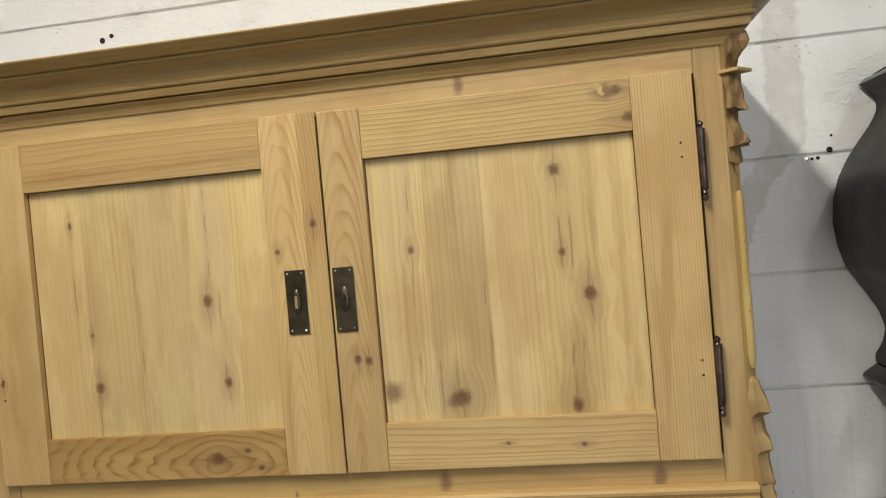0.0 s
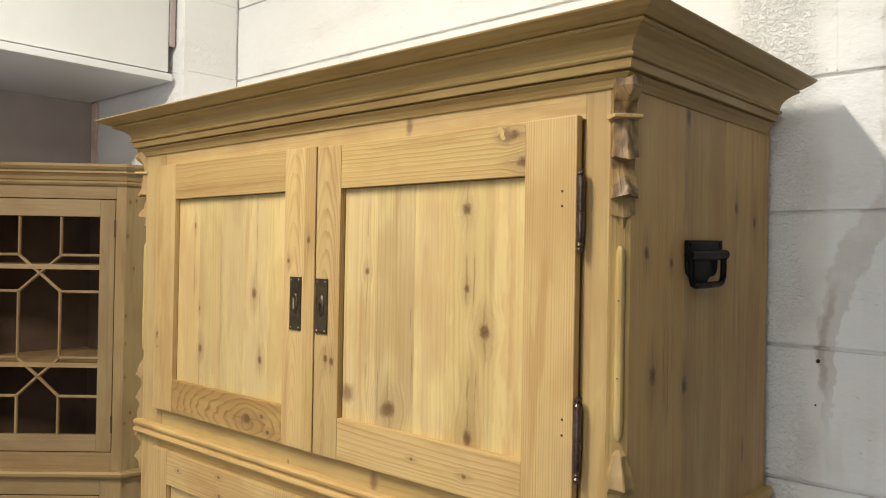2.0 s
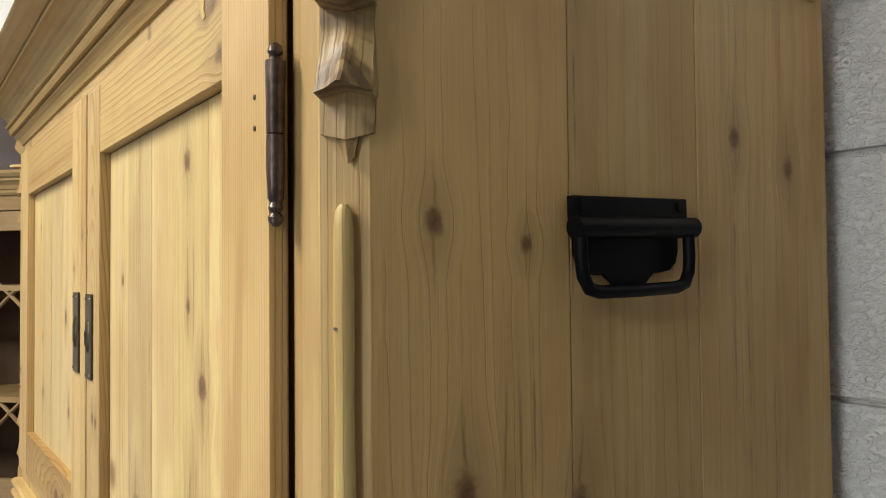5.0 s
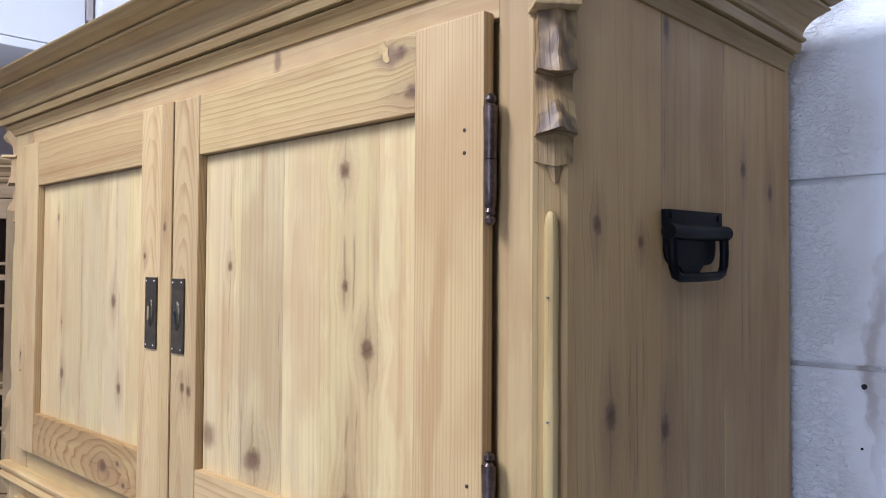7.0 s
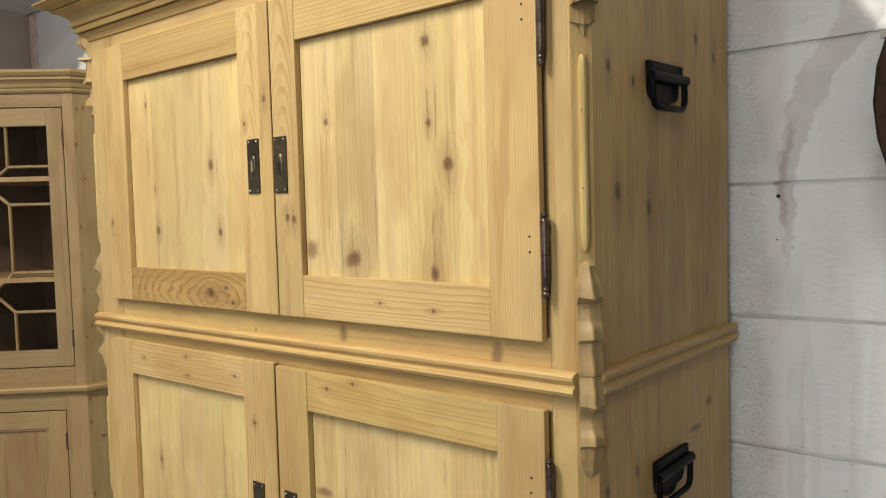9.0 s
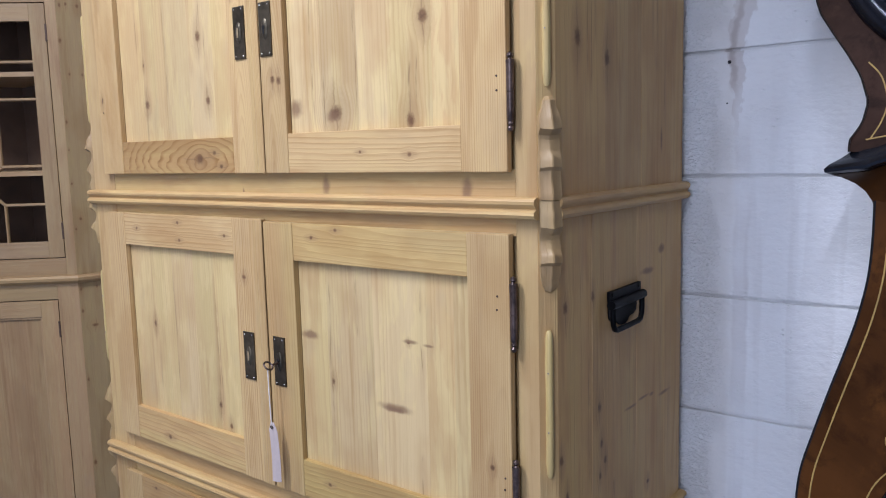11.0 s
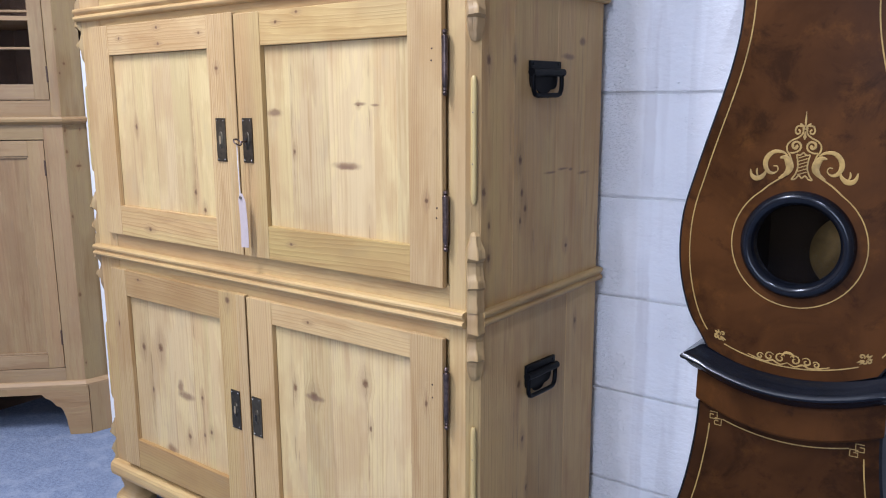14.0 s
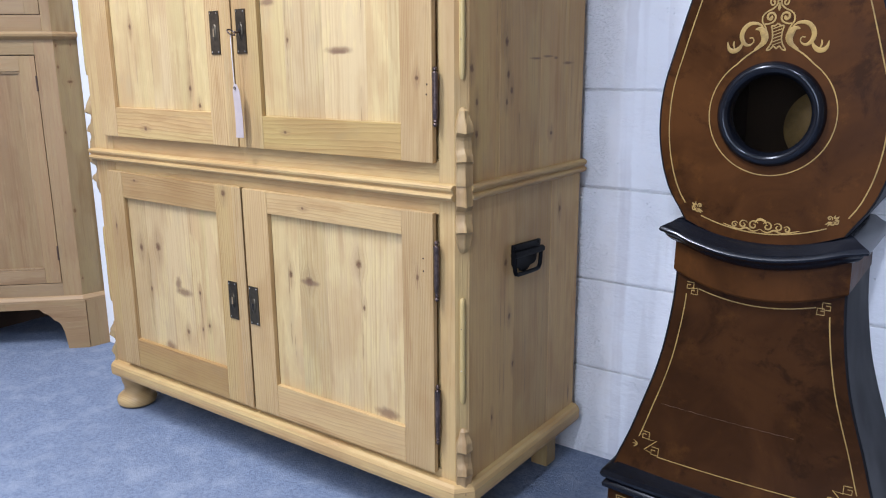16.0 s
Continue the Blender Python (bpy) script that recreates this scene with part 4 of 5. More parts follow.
    part("bun_foot", lathe([(r * 1.12, h) for r, h in bun], x, YF + 0.050, 28), RAIL_PINE, cabinet, "turned pine bun foot", smooth=True)
for x in (XL + 0.035, XR - 0.050):
    part("block_foot", box(x - 0.022, x + 0.022, YB - 0.075, YB - 0.030, 0.0, 0.111, 0.002), POST_PINE, cabinet)


# ---- carved corner ornaments ----
def ornament(x_sign, rows, mat, name="carving"):
    """A carved strip on the canted corner: rows of (z, ridge height, half width)."""
    cx = (XR - CANT_X / 2) if x_sign > 0 else (XL + CANT_X / 2)
    out = Vector((x_sign * 0.76, -0.65, 0)).normalized()
    side = Vector((0.65 * x_sign, 0.76, 0)).normalized()
    c = Vector((cx, YF + CANT_Y / 2, 0)) + side * 0.0025
    bm = bmesh.new()
    rings = []
    fine = []
    sway, phase = random.uniform(0.0, 6.0), random.uniform(0.0, 6.0)
    for (za, pa, wa, ga), (zb, pb, wb, gb) in zip(rows, rows[1:]):
        steps = max(1, int(abs(za - zb) / 0.0035))
        for i in range(steps):
            s = i / steps
            e = s * s * (3 - 2 * s)
            fine.append((za + (zb - za) * s, pa + (pb - pa) * e, (wa + (wb - wa) * e) * 1.06, ga + (gb - ga) * s))
    fine.append((rows[-1][0], rows[-1][1], rows[-1][2] * 1.06, rows[-1][3]))
    for z, p, w, g in fine:
        base = c - out * 0.003 + Vector((0, 0, z))
        lean = 0.0004 * math.sin(z * 95 + sway) + 0.0002 * math.sin(z * 310 + phase)
        p = p + 0.0007 * math.sin(z * 240 + phase)
        section = ((-1.0, -0.15), (-1.0, 0.56), (-0.55, 0.68), (-0.07, 1.0), (0.07, 1.0), (0.55, 0.70), (1.0, 0.58), (1.0, -0.15))
        rings.append([bm.verts.new(base + side * (w * a + lean) + out * (0.003 + p * h) + Vector((0, 0, -g * (1 - abs(a))))) for a, h in section])
    for a, b in zip(rings, rings[1:]):
        for i in range(7):
            bm.faces.new((a[i], a[i + 1], b[i + 1], b[i]))
    bm.faces.new(rings[0])
    bm.faces.new(rings[-1])
    return part(name, bm, mat, cabinet, "carved scalloped pine corner ornament", smooth=True, sharp=24)


def plate_collar(x_sign, z):
    cx = (XR - CANT_X / 2) if x_sign > 0 else (XL + CANT_X / 2)
    turn = Matrix.Translation((cx, YF + CANT_Y / 2, z)) @ Matrix.Rotation(x_sign * math.atan2(0.76, 0.65), 4, "Z")
    return part("collar", box(-0.0185, 0.0185, -0.027, 0.002, -0.0023, 0.0023, 0.0012, turn=turn), POST_PINE, cabinet)


def rod(x_sign, z0, z1):
    cx = (XR - CANT_X / 2) if x_sign > 0 else (XL + CANT_X / 2)
    x, y = cx + x_sign * 0.76 * 0.004, YF + CANT_Y / 2 - 0.65 * 0.004
    prof = [(0.003, z0), (0.0048, z0 + 0.005), (0.0058, z0 + 0.02), (0.0060, z0 + 0.09), (0.0055, (z0 + z1) / 2), (0.0060, z1 - 0.05), (0.0055, z1 - 0.012), (0.0045, z1 - 0.003), (0.0025, z1)]
    ob = part("half_rod", lathe(prof, x, y, 14), ROD_PINE, cabinet, "slim half-round pine rod", smooth=True)
    for k in (0.32, 0.72):
        part("nail", nail_on(x, y, z0 + (z1 - z0) * k), NAIL, ob)


def nail_on(x, y, z):
    bm = bmesh.new()
    bmesh.ops.create_icosphere(bm, subdivisions=1, radius=0.0016, matrix=Matrix.Translation((x + 0.001, y - 0.0056, z)))
    return bm


def scallop(z_top, rows):
    return [(z_top - d, p, w, g) for d, p, w, g in rows]


# drop from the top, ridge height, half width, sag of the ridge
TOP_UPPER = [(0.0, 0.016, 0.0146, 0), (0.016, 0.031, 0.0149, 0), (0.026, 0.035, 0.0149, 0), (0.034, 0.030, 0.0146, 0), (0.044, 0.016, 0.0139, 0), (0.056, 0.012, 0.0139, 0), (0.062, 0.014, 0.0144, 0), (0.066, 0.017, 0.0146, 0), (0.098, 0.020, 0.0146, 0.001), (0.110, 0.026, 0.0150, 0.004), (0.1115, 0.026, 0.0150, 0.005), (0.1122, 0.004, 0.0146, 0.004), (0.124, 0.004, 0.0140, 0), (0.140, 0.012, 0.0141, -0.001), (0.156, 0.022, 0.0149, -0.003), (0.1625, 0.026, 0.0151, -0.004), (0.1632, 0.004, 0.0149, -0.003), (0.172, 0.005, 0.0145, 0.0), (0.183, 0.008, 0.0141, 0.004), (0.1835, 0.007, 0.0060, 0.004), (0.196, 0.004, 0.0030, 0.004)]
LOW = [(0.0, 0.002, 0.004, 0), (0.006, 0.009, 0.008, 0), (0.034, 0.020, 0.0145, 0), (0.044, 0.024, 0.0150, 0.002), (0.0475, 0.017, 0.0148, 0.003), (0.053, 0.008, 0.0142, 0.001), (0.060, 0.006, 0.0140, 0), (0.070, 0.010, 0.0142, 0), (0.090, 0.020, 0.0148, -0.002), (0.098, 0.023, 0.0150, -0.002), (0.1025, 0.016, 0.0147, -0.001), (0.112, 0.014, 0.0145, 0), (0.136, 0.020, 0.0147, 0), (0.1425, 0.019, 0.0146, 0)]
TOP = [(0.0, 0.018, 0.0148, 0), (0.024, 0.022, 0.0148, 0), (0.036, 0.024, 0.0150, 0.002), (0.0405, 0.017, 0.0148, 0.003), (0.048, 0.008, 0.0142, 0.001), (0.055, 0.006, 0.0140, 0), (0.066, 0.011, 0.0142, 0), (0.080, 0.021, 0.0148, -0.002), (0.087, 0.023, 0.0150, -0.002), (0.0915, 0.014, 0.0145, -0.001), (0.104, 0.012, 0.0135, 0), (0.118, 0.009, 0.0110, 0.002), (0.127, 0.004, 0.0070, 0.002)]
for s in (1, -1):
    ornament(s, scallop(1.974, TOP_UPPER), DARK_CARVED if s > 0 else CARVED_PINE)
    plate_collar(s, 1.911)
    rod(s, 1.512, 1.752)
    ornament(s, scallop(1.499, LOW), CARVED_PINE)
    ornament(s, scallop(1.3555, TOP), CARVED_PINE)
    rod(s, 0.953, 1.171)
    ornament(s, scallop(0.903, LOW), CARVED_PINE)
    ornament(s, scallop(0.7600, TOP), CARVED_PINE)
    rod(s, 0.326, 0.543)
    ornament(s, scallop(0.270, LOW), CARVED_PINE)


# ---- iron lifting handles on the side ----
def build_handle(z, tilt, y=0.242):
    turn = Matrix.Translation((XR, y, z)) @ Matrix.Rotation(radians(tilt), 4, "X")
    def place(bm):
        bmesh.ops.transform(bm, matrix=turn @ Matrix.Diagonal((1.0, 0.93, 1.0, 1.0)), verts=bm.verts[:])
        return bm
    # back plate with two scallops in its lower edge
    w = 0.0565
    half = [(w, 0.033), (w - 0.001, -0.004), (w - 0.004, -0.012), (w - 0.011, -0.017), (w - 0.020, -0.0185), (w - 0.030, -0.019), (0.016, -0.0265), (0.006, -0.0285)]
    edge = half + [(-a, b) for a, b in reversed(half)]
    plate = part("lifting_handle", place(prism(edge, "x", 0.0, 0.003)), IRON, cabinet, "black iron lifting handle with a rolled top plate")
    part("top_plate", place(box(0.002, 0.008, -0.0615, 0.0615, 0.018, 0.034, 0.001)), IRON, plate)
    part("barrel", place(tube([(0.010, -0.063, 0.013), (0.010, 0.066, 0.013)], 0.0075, 14)), IRON, plate, smooth=True)
    loop = [(0.011, -0.0605, 0.012), (0.011, -0.061, -0.008), (0.011, -0.0595, -0.019), (0.011, -0.054, -0.027), (0.011, -0.044, -0.0295), (0.011, 0.0, -0.030), (0.011, 0.044, -0.0295), (0.011, 0.054, -0.027), (0.011, 0.0595, -0.019), (0.011, 0.061, -0.008), (0.011, 0.0605, 0.012)]
    part("bail", place(tube([(a, b * 0.955, c) for a, b, c in loop], 0.0046, 10)), IRON, plate, smooth=True)
    for py in (-0.052, 0.052):
        part("screw", place(tube([(0.007, py, 0.028), (0.0095, py, 0.028)], 0.0035, 8)), IRON, plate)


build_handle(1.731, 1.2, 0.238)
build_handle(1.168, 0.6, 0.243)
build_handle(0.579, -3.0, 0.242)

# ---- key and price tag ----
key = thing("door_key", -0.560, -0.01, 1.05, "dark iron key standing in the middle door lock", "key")
shank = tube([(-0.5575, -0.003, 1.048), (-0.5580, -0.012, 1.0475), (-0.5585, -0.019, 1.047)], 0.0024, 10)
part("shank", shank, HINGE_IRON, key, smooth=True)
bow = [(-0.560 - 0.007 * math.sin(a), -0.027 - 0.008 * math.cos(a), 1.047 + 0.006 * math.sin(a)) for a in (2 * math.pi * i / 20 for i in range(20))]
part("bow", tube(bow, 0.0018, 8, closed=True), HINGE_IRON, key, smooth=True)
tag = thing("price_tag", -0.577, -0.025, 0.90, "pale pink paper price tag hanging on a string from the key", "tag")
cord = [(-0.5610, -0.028, 1.041), (-0.5615, -0.0275, 1.00), (-0.5615, -0.0265, 0.965), (-0.5610, -0.026, 0.936)]
part("string", tube(cord, 0.0011, 6), STRING, tag, smooth=True)
card = bmesh.new()
rows = []
for i in range(15):
    s = i / 14
    z = 0.940 - 0.116 * s
    half = 0.0035 + 0.0062 * min(1, s * 8)
    curl = 0.003 * math.sin(s * 3.0)
    d = Vector((0.93, 0.10 + 0.12 * s, 0)).normalized()
    c = Vector((-0.560 + curl, -0.0255 + 0.004 * s, z))
    rows.append([c - d * half, c + Vector((0, -0.0008, 0)), c + d * half])
sheets = [[[card.verts.new(p + Vector((0, dy, 0))) for p in row] for row in rows] for dy in (0.0, 0.0007)]
for grid in sheets:
    for a, b in zip(grid, grid[1:]):
        for j in range(2):
            card.faces.new((a[j], a[j + 1], b[j + 1], b[j]))
for k in (0, 2):
    for i in range(14):
        card.faces.new((sheets[0][i][k], sheets[0][i + 1][k], sheets[1][i + 1][k], sheets[1][i][k]))
part("card", card, PAPER, tag)
part("eyelet", tube([(-0.5600 + 0.0026 * math.cos(a), -0.0272, 0.931 + 0.0026 * math.sin(a)) for a in (2 * math.pi * i / 12 for i in range(12))], 0.0009, 6, closed=True), BRONZE, tag)

# ---- glazed corner cupboard ----
CUP_R, CUP_RE, CUP_LE, CUP_L = (-1.770, 0.245), (-1.752, 0.348), (-2.240, -0.123), (-2.136, -0.106)
CUP_W = 0.508
CT = Matrix(((0.7220, -0.6919, 0, CUP_R[0]), (0.6919, 0.7220, 0, CUP_R[1]), (0, 0, 1, 0), (0, 0, 0, 1)))
cup = thing("corner_cupboard", -2.0, 0.08, 0.0, "old pine corner cupboard with a glazed upper door and bracket feet", "cupboard")


def cbox(x0, x1, y0, y1, z0, z1, bevel=0.0015):
    return box(x0, x1, y0, y1, z0, z1, bevel, turn=CT)


def cprism(outline, axis, a, b):
    bm = prism(outline, axis, a, b)
    bmesh.ops.transform(bm, matrix=CT, verts=bm.verts[:])
    return bm


def side_slab(p, q, thick, z0, z1, name="side_panel", mat=None):
    """An upright board between two plan points, thickened to its left."""
    dx, dy = q[0] - p[0], q[1] - p[1]
    s = math.hypot(dx, dy)
    nx, ny = -dy / s * thick, dx / s * thick
    return part(name, prism([p, q, (q[0] + nx, q[1] + ny), (p[0] + nx, p[1] + ny)], "z", z0, z1), mat or CUP_PINE, cup)


for z0, z1 in ((0.176, 1.062), (1.084, 1.930)):
    side_slab(CUP_R, CUP_RE if z0 < 1.0 else (-1.7572, 0.319), 0.018, z0, z1, mat=CUP_SIDE)
    side_slab(CUP_LE, CUP_L, 0.018, z0, z1)
    # dark backs carried down to the floor, standing in for the shade beneath
    side_slab((-1.776, 0.350), (-2.243, 0.350), 0.008, z0 if z0 > 1.0 else 0.0, z1, "back_board", INNER_SHADE)
    side_slab((-2.243, 0.350), (-2.243, -0.118), 0.008, z0 if z0 > 1.0 else 0.0, z1, "back_board", INNER_SHADE)
FLOOR_PLAN = [(-1.790, 0.235), (-1.772, 0.338), (-2.232, 0.338), (-2.232, -0.110), (-2.128, -0.092)]
for name, z0, z1 in (("bottom_shelf", 0.178, 0.196), ("top_of_base", 1.046, 1.062), ("shelf", 1.086, 1.100), ("shelf", 1.386, 1.400), ("shelf", 1.676, 1.690), ("top_board", 1.915, 1.930)):
    part(name, prism(FLOOR_PLAN, "z", z0, z1), CUP_PINE_X, cup)
# front frames
for x0, x1 in ((-0.062, 0.0), (-CUP_W, -CUP_W + 0.062)):
    part("front_stile", cbox(x0, x1, 0.0, 0.018, 0.176, 1.062), CUP_PINE, cup)
for x0, x1 in ((-0.030, 0.0), (-CUP_W, -CUP_W + 0.030)):
    part("front_stile", cbox(x0, x1, 0.0, 0.018, 1.084, 1.930), CUP_PINE, cup)
for z0, z1, i in ((0.176, 0.236, 0.062), (1.012, 1.062, 0.062), (1.084, 1.137, 0.030), (1.886, 1.930, 0.030)):
    part("front_rail", cbox(-CUP_W + i, -i, 0.0006, 0.018, z0, z1), CUP_PINE_X, cup)
# lower panelled door
ld = part("door", cbox(-0.115, -0.0645, 0.002, 0.020, 0.238, 1.009), CUP_PINE, cup, "panelled pine door")
part("stile", cbox(-0.4435, -0.393, 0.002, 0.020, 0.238, 1.009), CUP_PINE, ld)
part("rail", cbox(-0.393, -0.115, 0.0026, 0.020, 0.238, 0.286), CUP_PINE_X, ld)
part("rail", cbox(-0.393, -0.115, 0.0026, 0.020, 0.959, 1.009), CUP_PINE_X, ld)
part("panel", cbox(-0.394, -0.114, 0.012, 0.018, 0.285, 0.960, 0.0), pine("pink_pine_panel", "Z", [(-2.02, 0.42, 0.020, 1.2)], PINE_PINK, 0.3, spots=0.6), ld)
for x0, x1, z0, z1 in ((-0.393, -0.115, 0.286, 0.293), (-0.393, -0.115, 0.952, 0.959), (-0.393, -0.386, 0.293, 0.952), (-0.122, -0.115, 0.293, 0.952)):
    part("bead", cbox(x0, x1, 0.006, 0.013, z0, z1, 0.002), CUP_PINE, ld)
# upper glazed door
gd = part("glazed_door", cbox(-0.077, -0.0325, 0.002, 0.020, 1.1395, 1.8835), CUP_PINE, cup, "glazed pine door with geometric glazing bars")
part("stile", cbox(-0.4755, -0.431, 0.002, 0.020, 1.1395, 1.8835), CUP_PINE, gd)
part("rail", cbox(-0.431, -0.077, 0.0026, 0.020, 1.1395, 1.188), CUP_PINE_X, gd)
part("rail", cbox(-0.431, -0.077, 0.0026, 0.020, 1.833, 1.8835), CUP_PINE_X, gd)
BA, BB, BX, EA, EB = -0.193, -0.315, -0.254, -0.077, -0.431
BARS = []
for a, e in ((BA, EA), (BB, EB)):
    BARS += [((a, 1.833), (a, 1.716)), ((a, 1.716), (BX, 1.664)), ((BX, 1.664), (a, 1.610)), ((a, 1.610), (a, 1.412)), ((a, 1.412), (BX, 1.358)), ((BX, 1.358), (a, 1.300)), ((a, 1.300), (a, 1.188)),
             ((a, 1.718), (e, 1.718)), ((a, 1.610), (e, 1.610)), ((a, 1.414), (e, 1.414)), ((a, 1.300), (e, 1.300))]
for (xa, za), (xb, zb) in BARS:
    L = math.hypot(xb - xa, zb - za)
    bar = prism([(-0.0045, 0.012), (-0.0045, 0.008), (-0.002, 0.004), (0.002, 0.004), (0.0045, 0.008), (0.0045, 0.012)], "z", -L / 2 - 0.002, L / 2 + 0.002)
    m = Matrix.Translation(((xa + xb) / 2, 0.002, (za + zb) / 2)) @ Matrix.Rotation(math.atan2(xb - xa, zb - za), 4, "Y")
    bmesh.ops.transform(bar, matrix=CT @ m, verts=bar.verts[:])
    part("glazing_bar", bar, CUP_PINE, gd)
pane = part("pane", cbox(-0.431, -0.077, 0.0145, 0.0165, 1.188, 1.833, 0.0), GLASS, gd, "clear window glass")
pane.visible_shadow = False
for z in (1.80, 1.22):
    part("hinge", cprism([(-0.034, z - 0.025), (-0.029, z - 0.025), (-0.029, z + 0.025), (-0.034, z + 0.025)], "y", -0.002, 0.004), RUST, gd)
for z in (0.92, 0.345):
    part("hinge", cprism([(-0.067, z - 0.025), (-0.062, z - 0.025), (-0.062, z + 0.025), (-0.067, z + 0.025)], "y", -0.002, 0.004), RUST, ld)
# mouldings carried round front and returns
CUP_PATH = [CUP_LE, CUP_L, CUP_R, CUP_RE]
part("cornice", sweep([(-0.01, 1.926), (0.006, 1.926), (0.010, 1.932), (0.010, 1.938), (0.014, 1.940), (0.018, 1.950), (0.026, 1.958), (0.030, 1.960), (0.030, 1.966), (0.036, 1.970), (0.042, 1.978), (0.042, 1.986), (-0.01, 1.986)], CUP_PATH, closed=True), CUP_PINE_X, cup, "moulded pine cornice")
part("waist_moulding", sweep([(-0.01, 1.060), (0.004, 1.060), (0.010, 1.064), (0.018, 1.070), (0.020, 1.078), (0.016, 1.084), (-0.01, 1.086)], CUP_PATH, closed=True), CUP_WAIST, cup)
part("base_moulding", sweep([(-0.01, 0.172), (0.012, 0.172), (0.013, 0.180), (0.006, 0.190), (0.0, 0.192), (-0.01, 0.192)], CUP_PATH, closed=True), CUP_WAIST, cup)
# bracket feet
half = [(0.010, 0.0), (0.010, 0.174), (-CUP_W / 2, 0.174), (-CUP_W / 2, 0.148), (-0.145, 0.148), (-0.132, 0.134), (-0.118, 0.128), (-0.108, 0.118), (-0.100, 0.106), (-0.086, 0.100), (-0.078, 0.088), (-0.070, 0.060), (-0.062, 0.0)]
part("bracket_foot", cprism(half, "y", -0.012, 0.006), CUP_PINE_X, cup)
part("bracket_foot", cprism([(-CUP_W - x, z) for x, z in half], "y", -0.012, 0.006), CUP_PINE_X, cup)
side_slab((CUP_R[0] + 0.0135, CUP_R[1] + 0.003), (CUP_RE[0] + 0.0115, CUP_RE[1]), 0.016, 0.0, 0.173, "foot_return")
side_slab((CUP_LE[0], CUP_LE[1] - 0.012), (CUP_L[0], CUP_L[1] - 0.012), 0.016, 0.0, 0.173, "foot_return")

# ---- the long-case clock ----
OLD_BRASS = plain("tarnished_brass", (0.24, 0.150, 0.045), 0.45, 0.7, 0.4, 0.3, 30.0, 0.1)
CX, CZ = 0.4705, 0.891
clock = thing("longcase_clock", CX, 0.40, 0.0, "dark mahogany waisted longcase clock with gold painted scrolls and black mouldings", "clock")
BODY = [(0.640, 0.118), (0.690, 0.136), (0.715, 0.152), (0.745, 0.171), (0.790, 0.187), (0.840, 0.196), (0.890, 0.1975), (0.940, 0.192), (0.997, 0.1765), (1.060, 0.158), (1.132, 0.1355), (1.180, 0.122), (1.236, 0.1110), (1.290, 0.1070), (1.345, 0.1065)]


def body_y(x):
    return 0.292 - 0.010 * max(0.0, 1 - ((x - CX) / 0.20) ** 2)


def bowed(x, half, lift):
    return lift * max(0.0, 1 - ((x - CX) / half) ** 2)


def body_outline():
    pts = []
    n = 44
    for i in range(n + 1):
        z = 0.690 + (1.345 - 0.690) * i / n
        pts.append((CX - spline(BODY, z), z))
    for i in range(1, 12):
        x = CX - 0.1065 + 0.213 * i / 12
        pts.append((x, 1.345 + bowed(x, 0.1065, 0.030)))
    for i in range(n + 1):
        z = 1.345 + (0.690 - 1.345) * i / n
        pts.append((CX + spline(BODY, z), z))
    for i in range(1, 12):
        x = CX + 0.136 - 0.272 * i / 12
        pts.append((x, 0.690 - bowed(x, 0.136, 0.030)))
    return pts


outline = body_outline()
R_PORT = 0.076
bm = bmesh.new()
rings = []
for k in range(9):
    s = k / 8
    ring = []
    for x, z in outline:
        a = math.atan2(z - CZ, x - CX)
        ix, iz = CX + R_PORT * math.cos(a), CZ + R_PORT * math.sin(a)
        px, pz = ix + (x - ix) * s, iz + (z - iz) * s
        ring.append(bm.verts.new((px, body_y(px), pz)))
    rings.append(ring)
for a, b in zip(rings, rings[1:]):
    for i in range(len(outline)):
        j = (i + 1) % len(outline)
        bm.faces.new((a[i], a[j], b[j], b[i]))
case = part("trunk_front", bm, MAHOGANY, clock, "mahogany trunk front with gold lines", smooth=True)
bm = bmesh.new()
strips = []
for dy, grow in ((0.0, 0.0), (0.001, 0.0035), (0.008, 0.0045), (0.235, 0.0045)):
    strips.append([bm.verts.new((x + (grow if x > CX else -grow), min(0.528, body_y(x) + dy), z)) for x, z in outline])
for a, b in zip(strips, strips[1:]):
    for i in range(len(outline)):
        j = (i + 1) % len(outline)
        bm.faces.new((a[i], a[j], b[j], b[i]))
bm.faces.new(strips[-1])
part("trunk_side", bm, EBONY_SIDE, clock, "black painted case edge", smooth=True)
# round window
ring = bmesh.new()
prof = []
for i in range(15):
    a = math.pi * i / 14
    prof.append((0.0785 + 0.0120 * math.cos(a), body_y(CX) + 0.002 - 0.017 * math.sin(a)))
prof += [(0.0665, body_y(CX) + 0.012), (0.0905, body_y(CX) + 0.012)]
rows = [[ring.verts.new((CX + r * math.cos(t), y, CZ + r * math.sin(t))) for t in (2 * math.pi * k / 72 for k in range(72))] for r, y in prof]
for a, b in zip(rows, rows[1:] + rows[:1]):
    for i in range(72):
        ring.faces.new((a[i], a[(i + 1) % 72], b[(i + 1) % 72], b[i]))
port = part("port_ring", ring, EBONY, clock, "blue-black ring of the round pendulum window", smooth=True)
lens = part("port_glass", lathe([(0.069, body_y(CX) + 0.004), (0.069, body_y(CX) + 0.007)], CX, CZ, 40, axis="y"), GLASS, clock, "clear round glass")
lens.visible_shadow = False
part("pendulum_bob", lathe([(0.004, 0.400), (0.035, 0.402), (0.066, 0.408), (0.072, 0.413), (0.064, 0.418), (0.004, 0.424)], CX + 0.066, CZ - 0.030, 40, axis="y"), OLD_BRASS, clock, "brass pendulum bob", smooth=True)
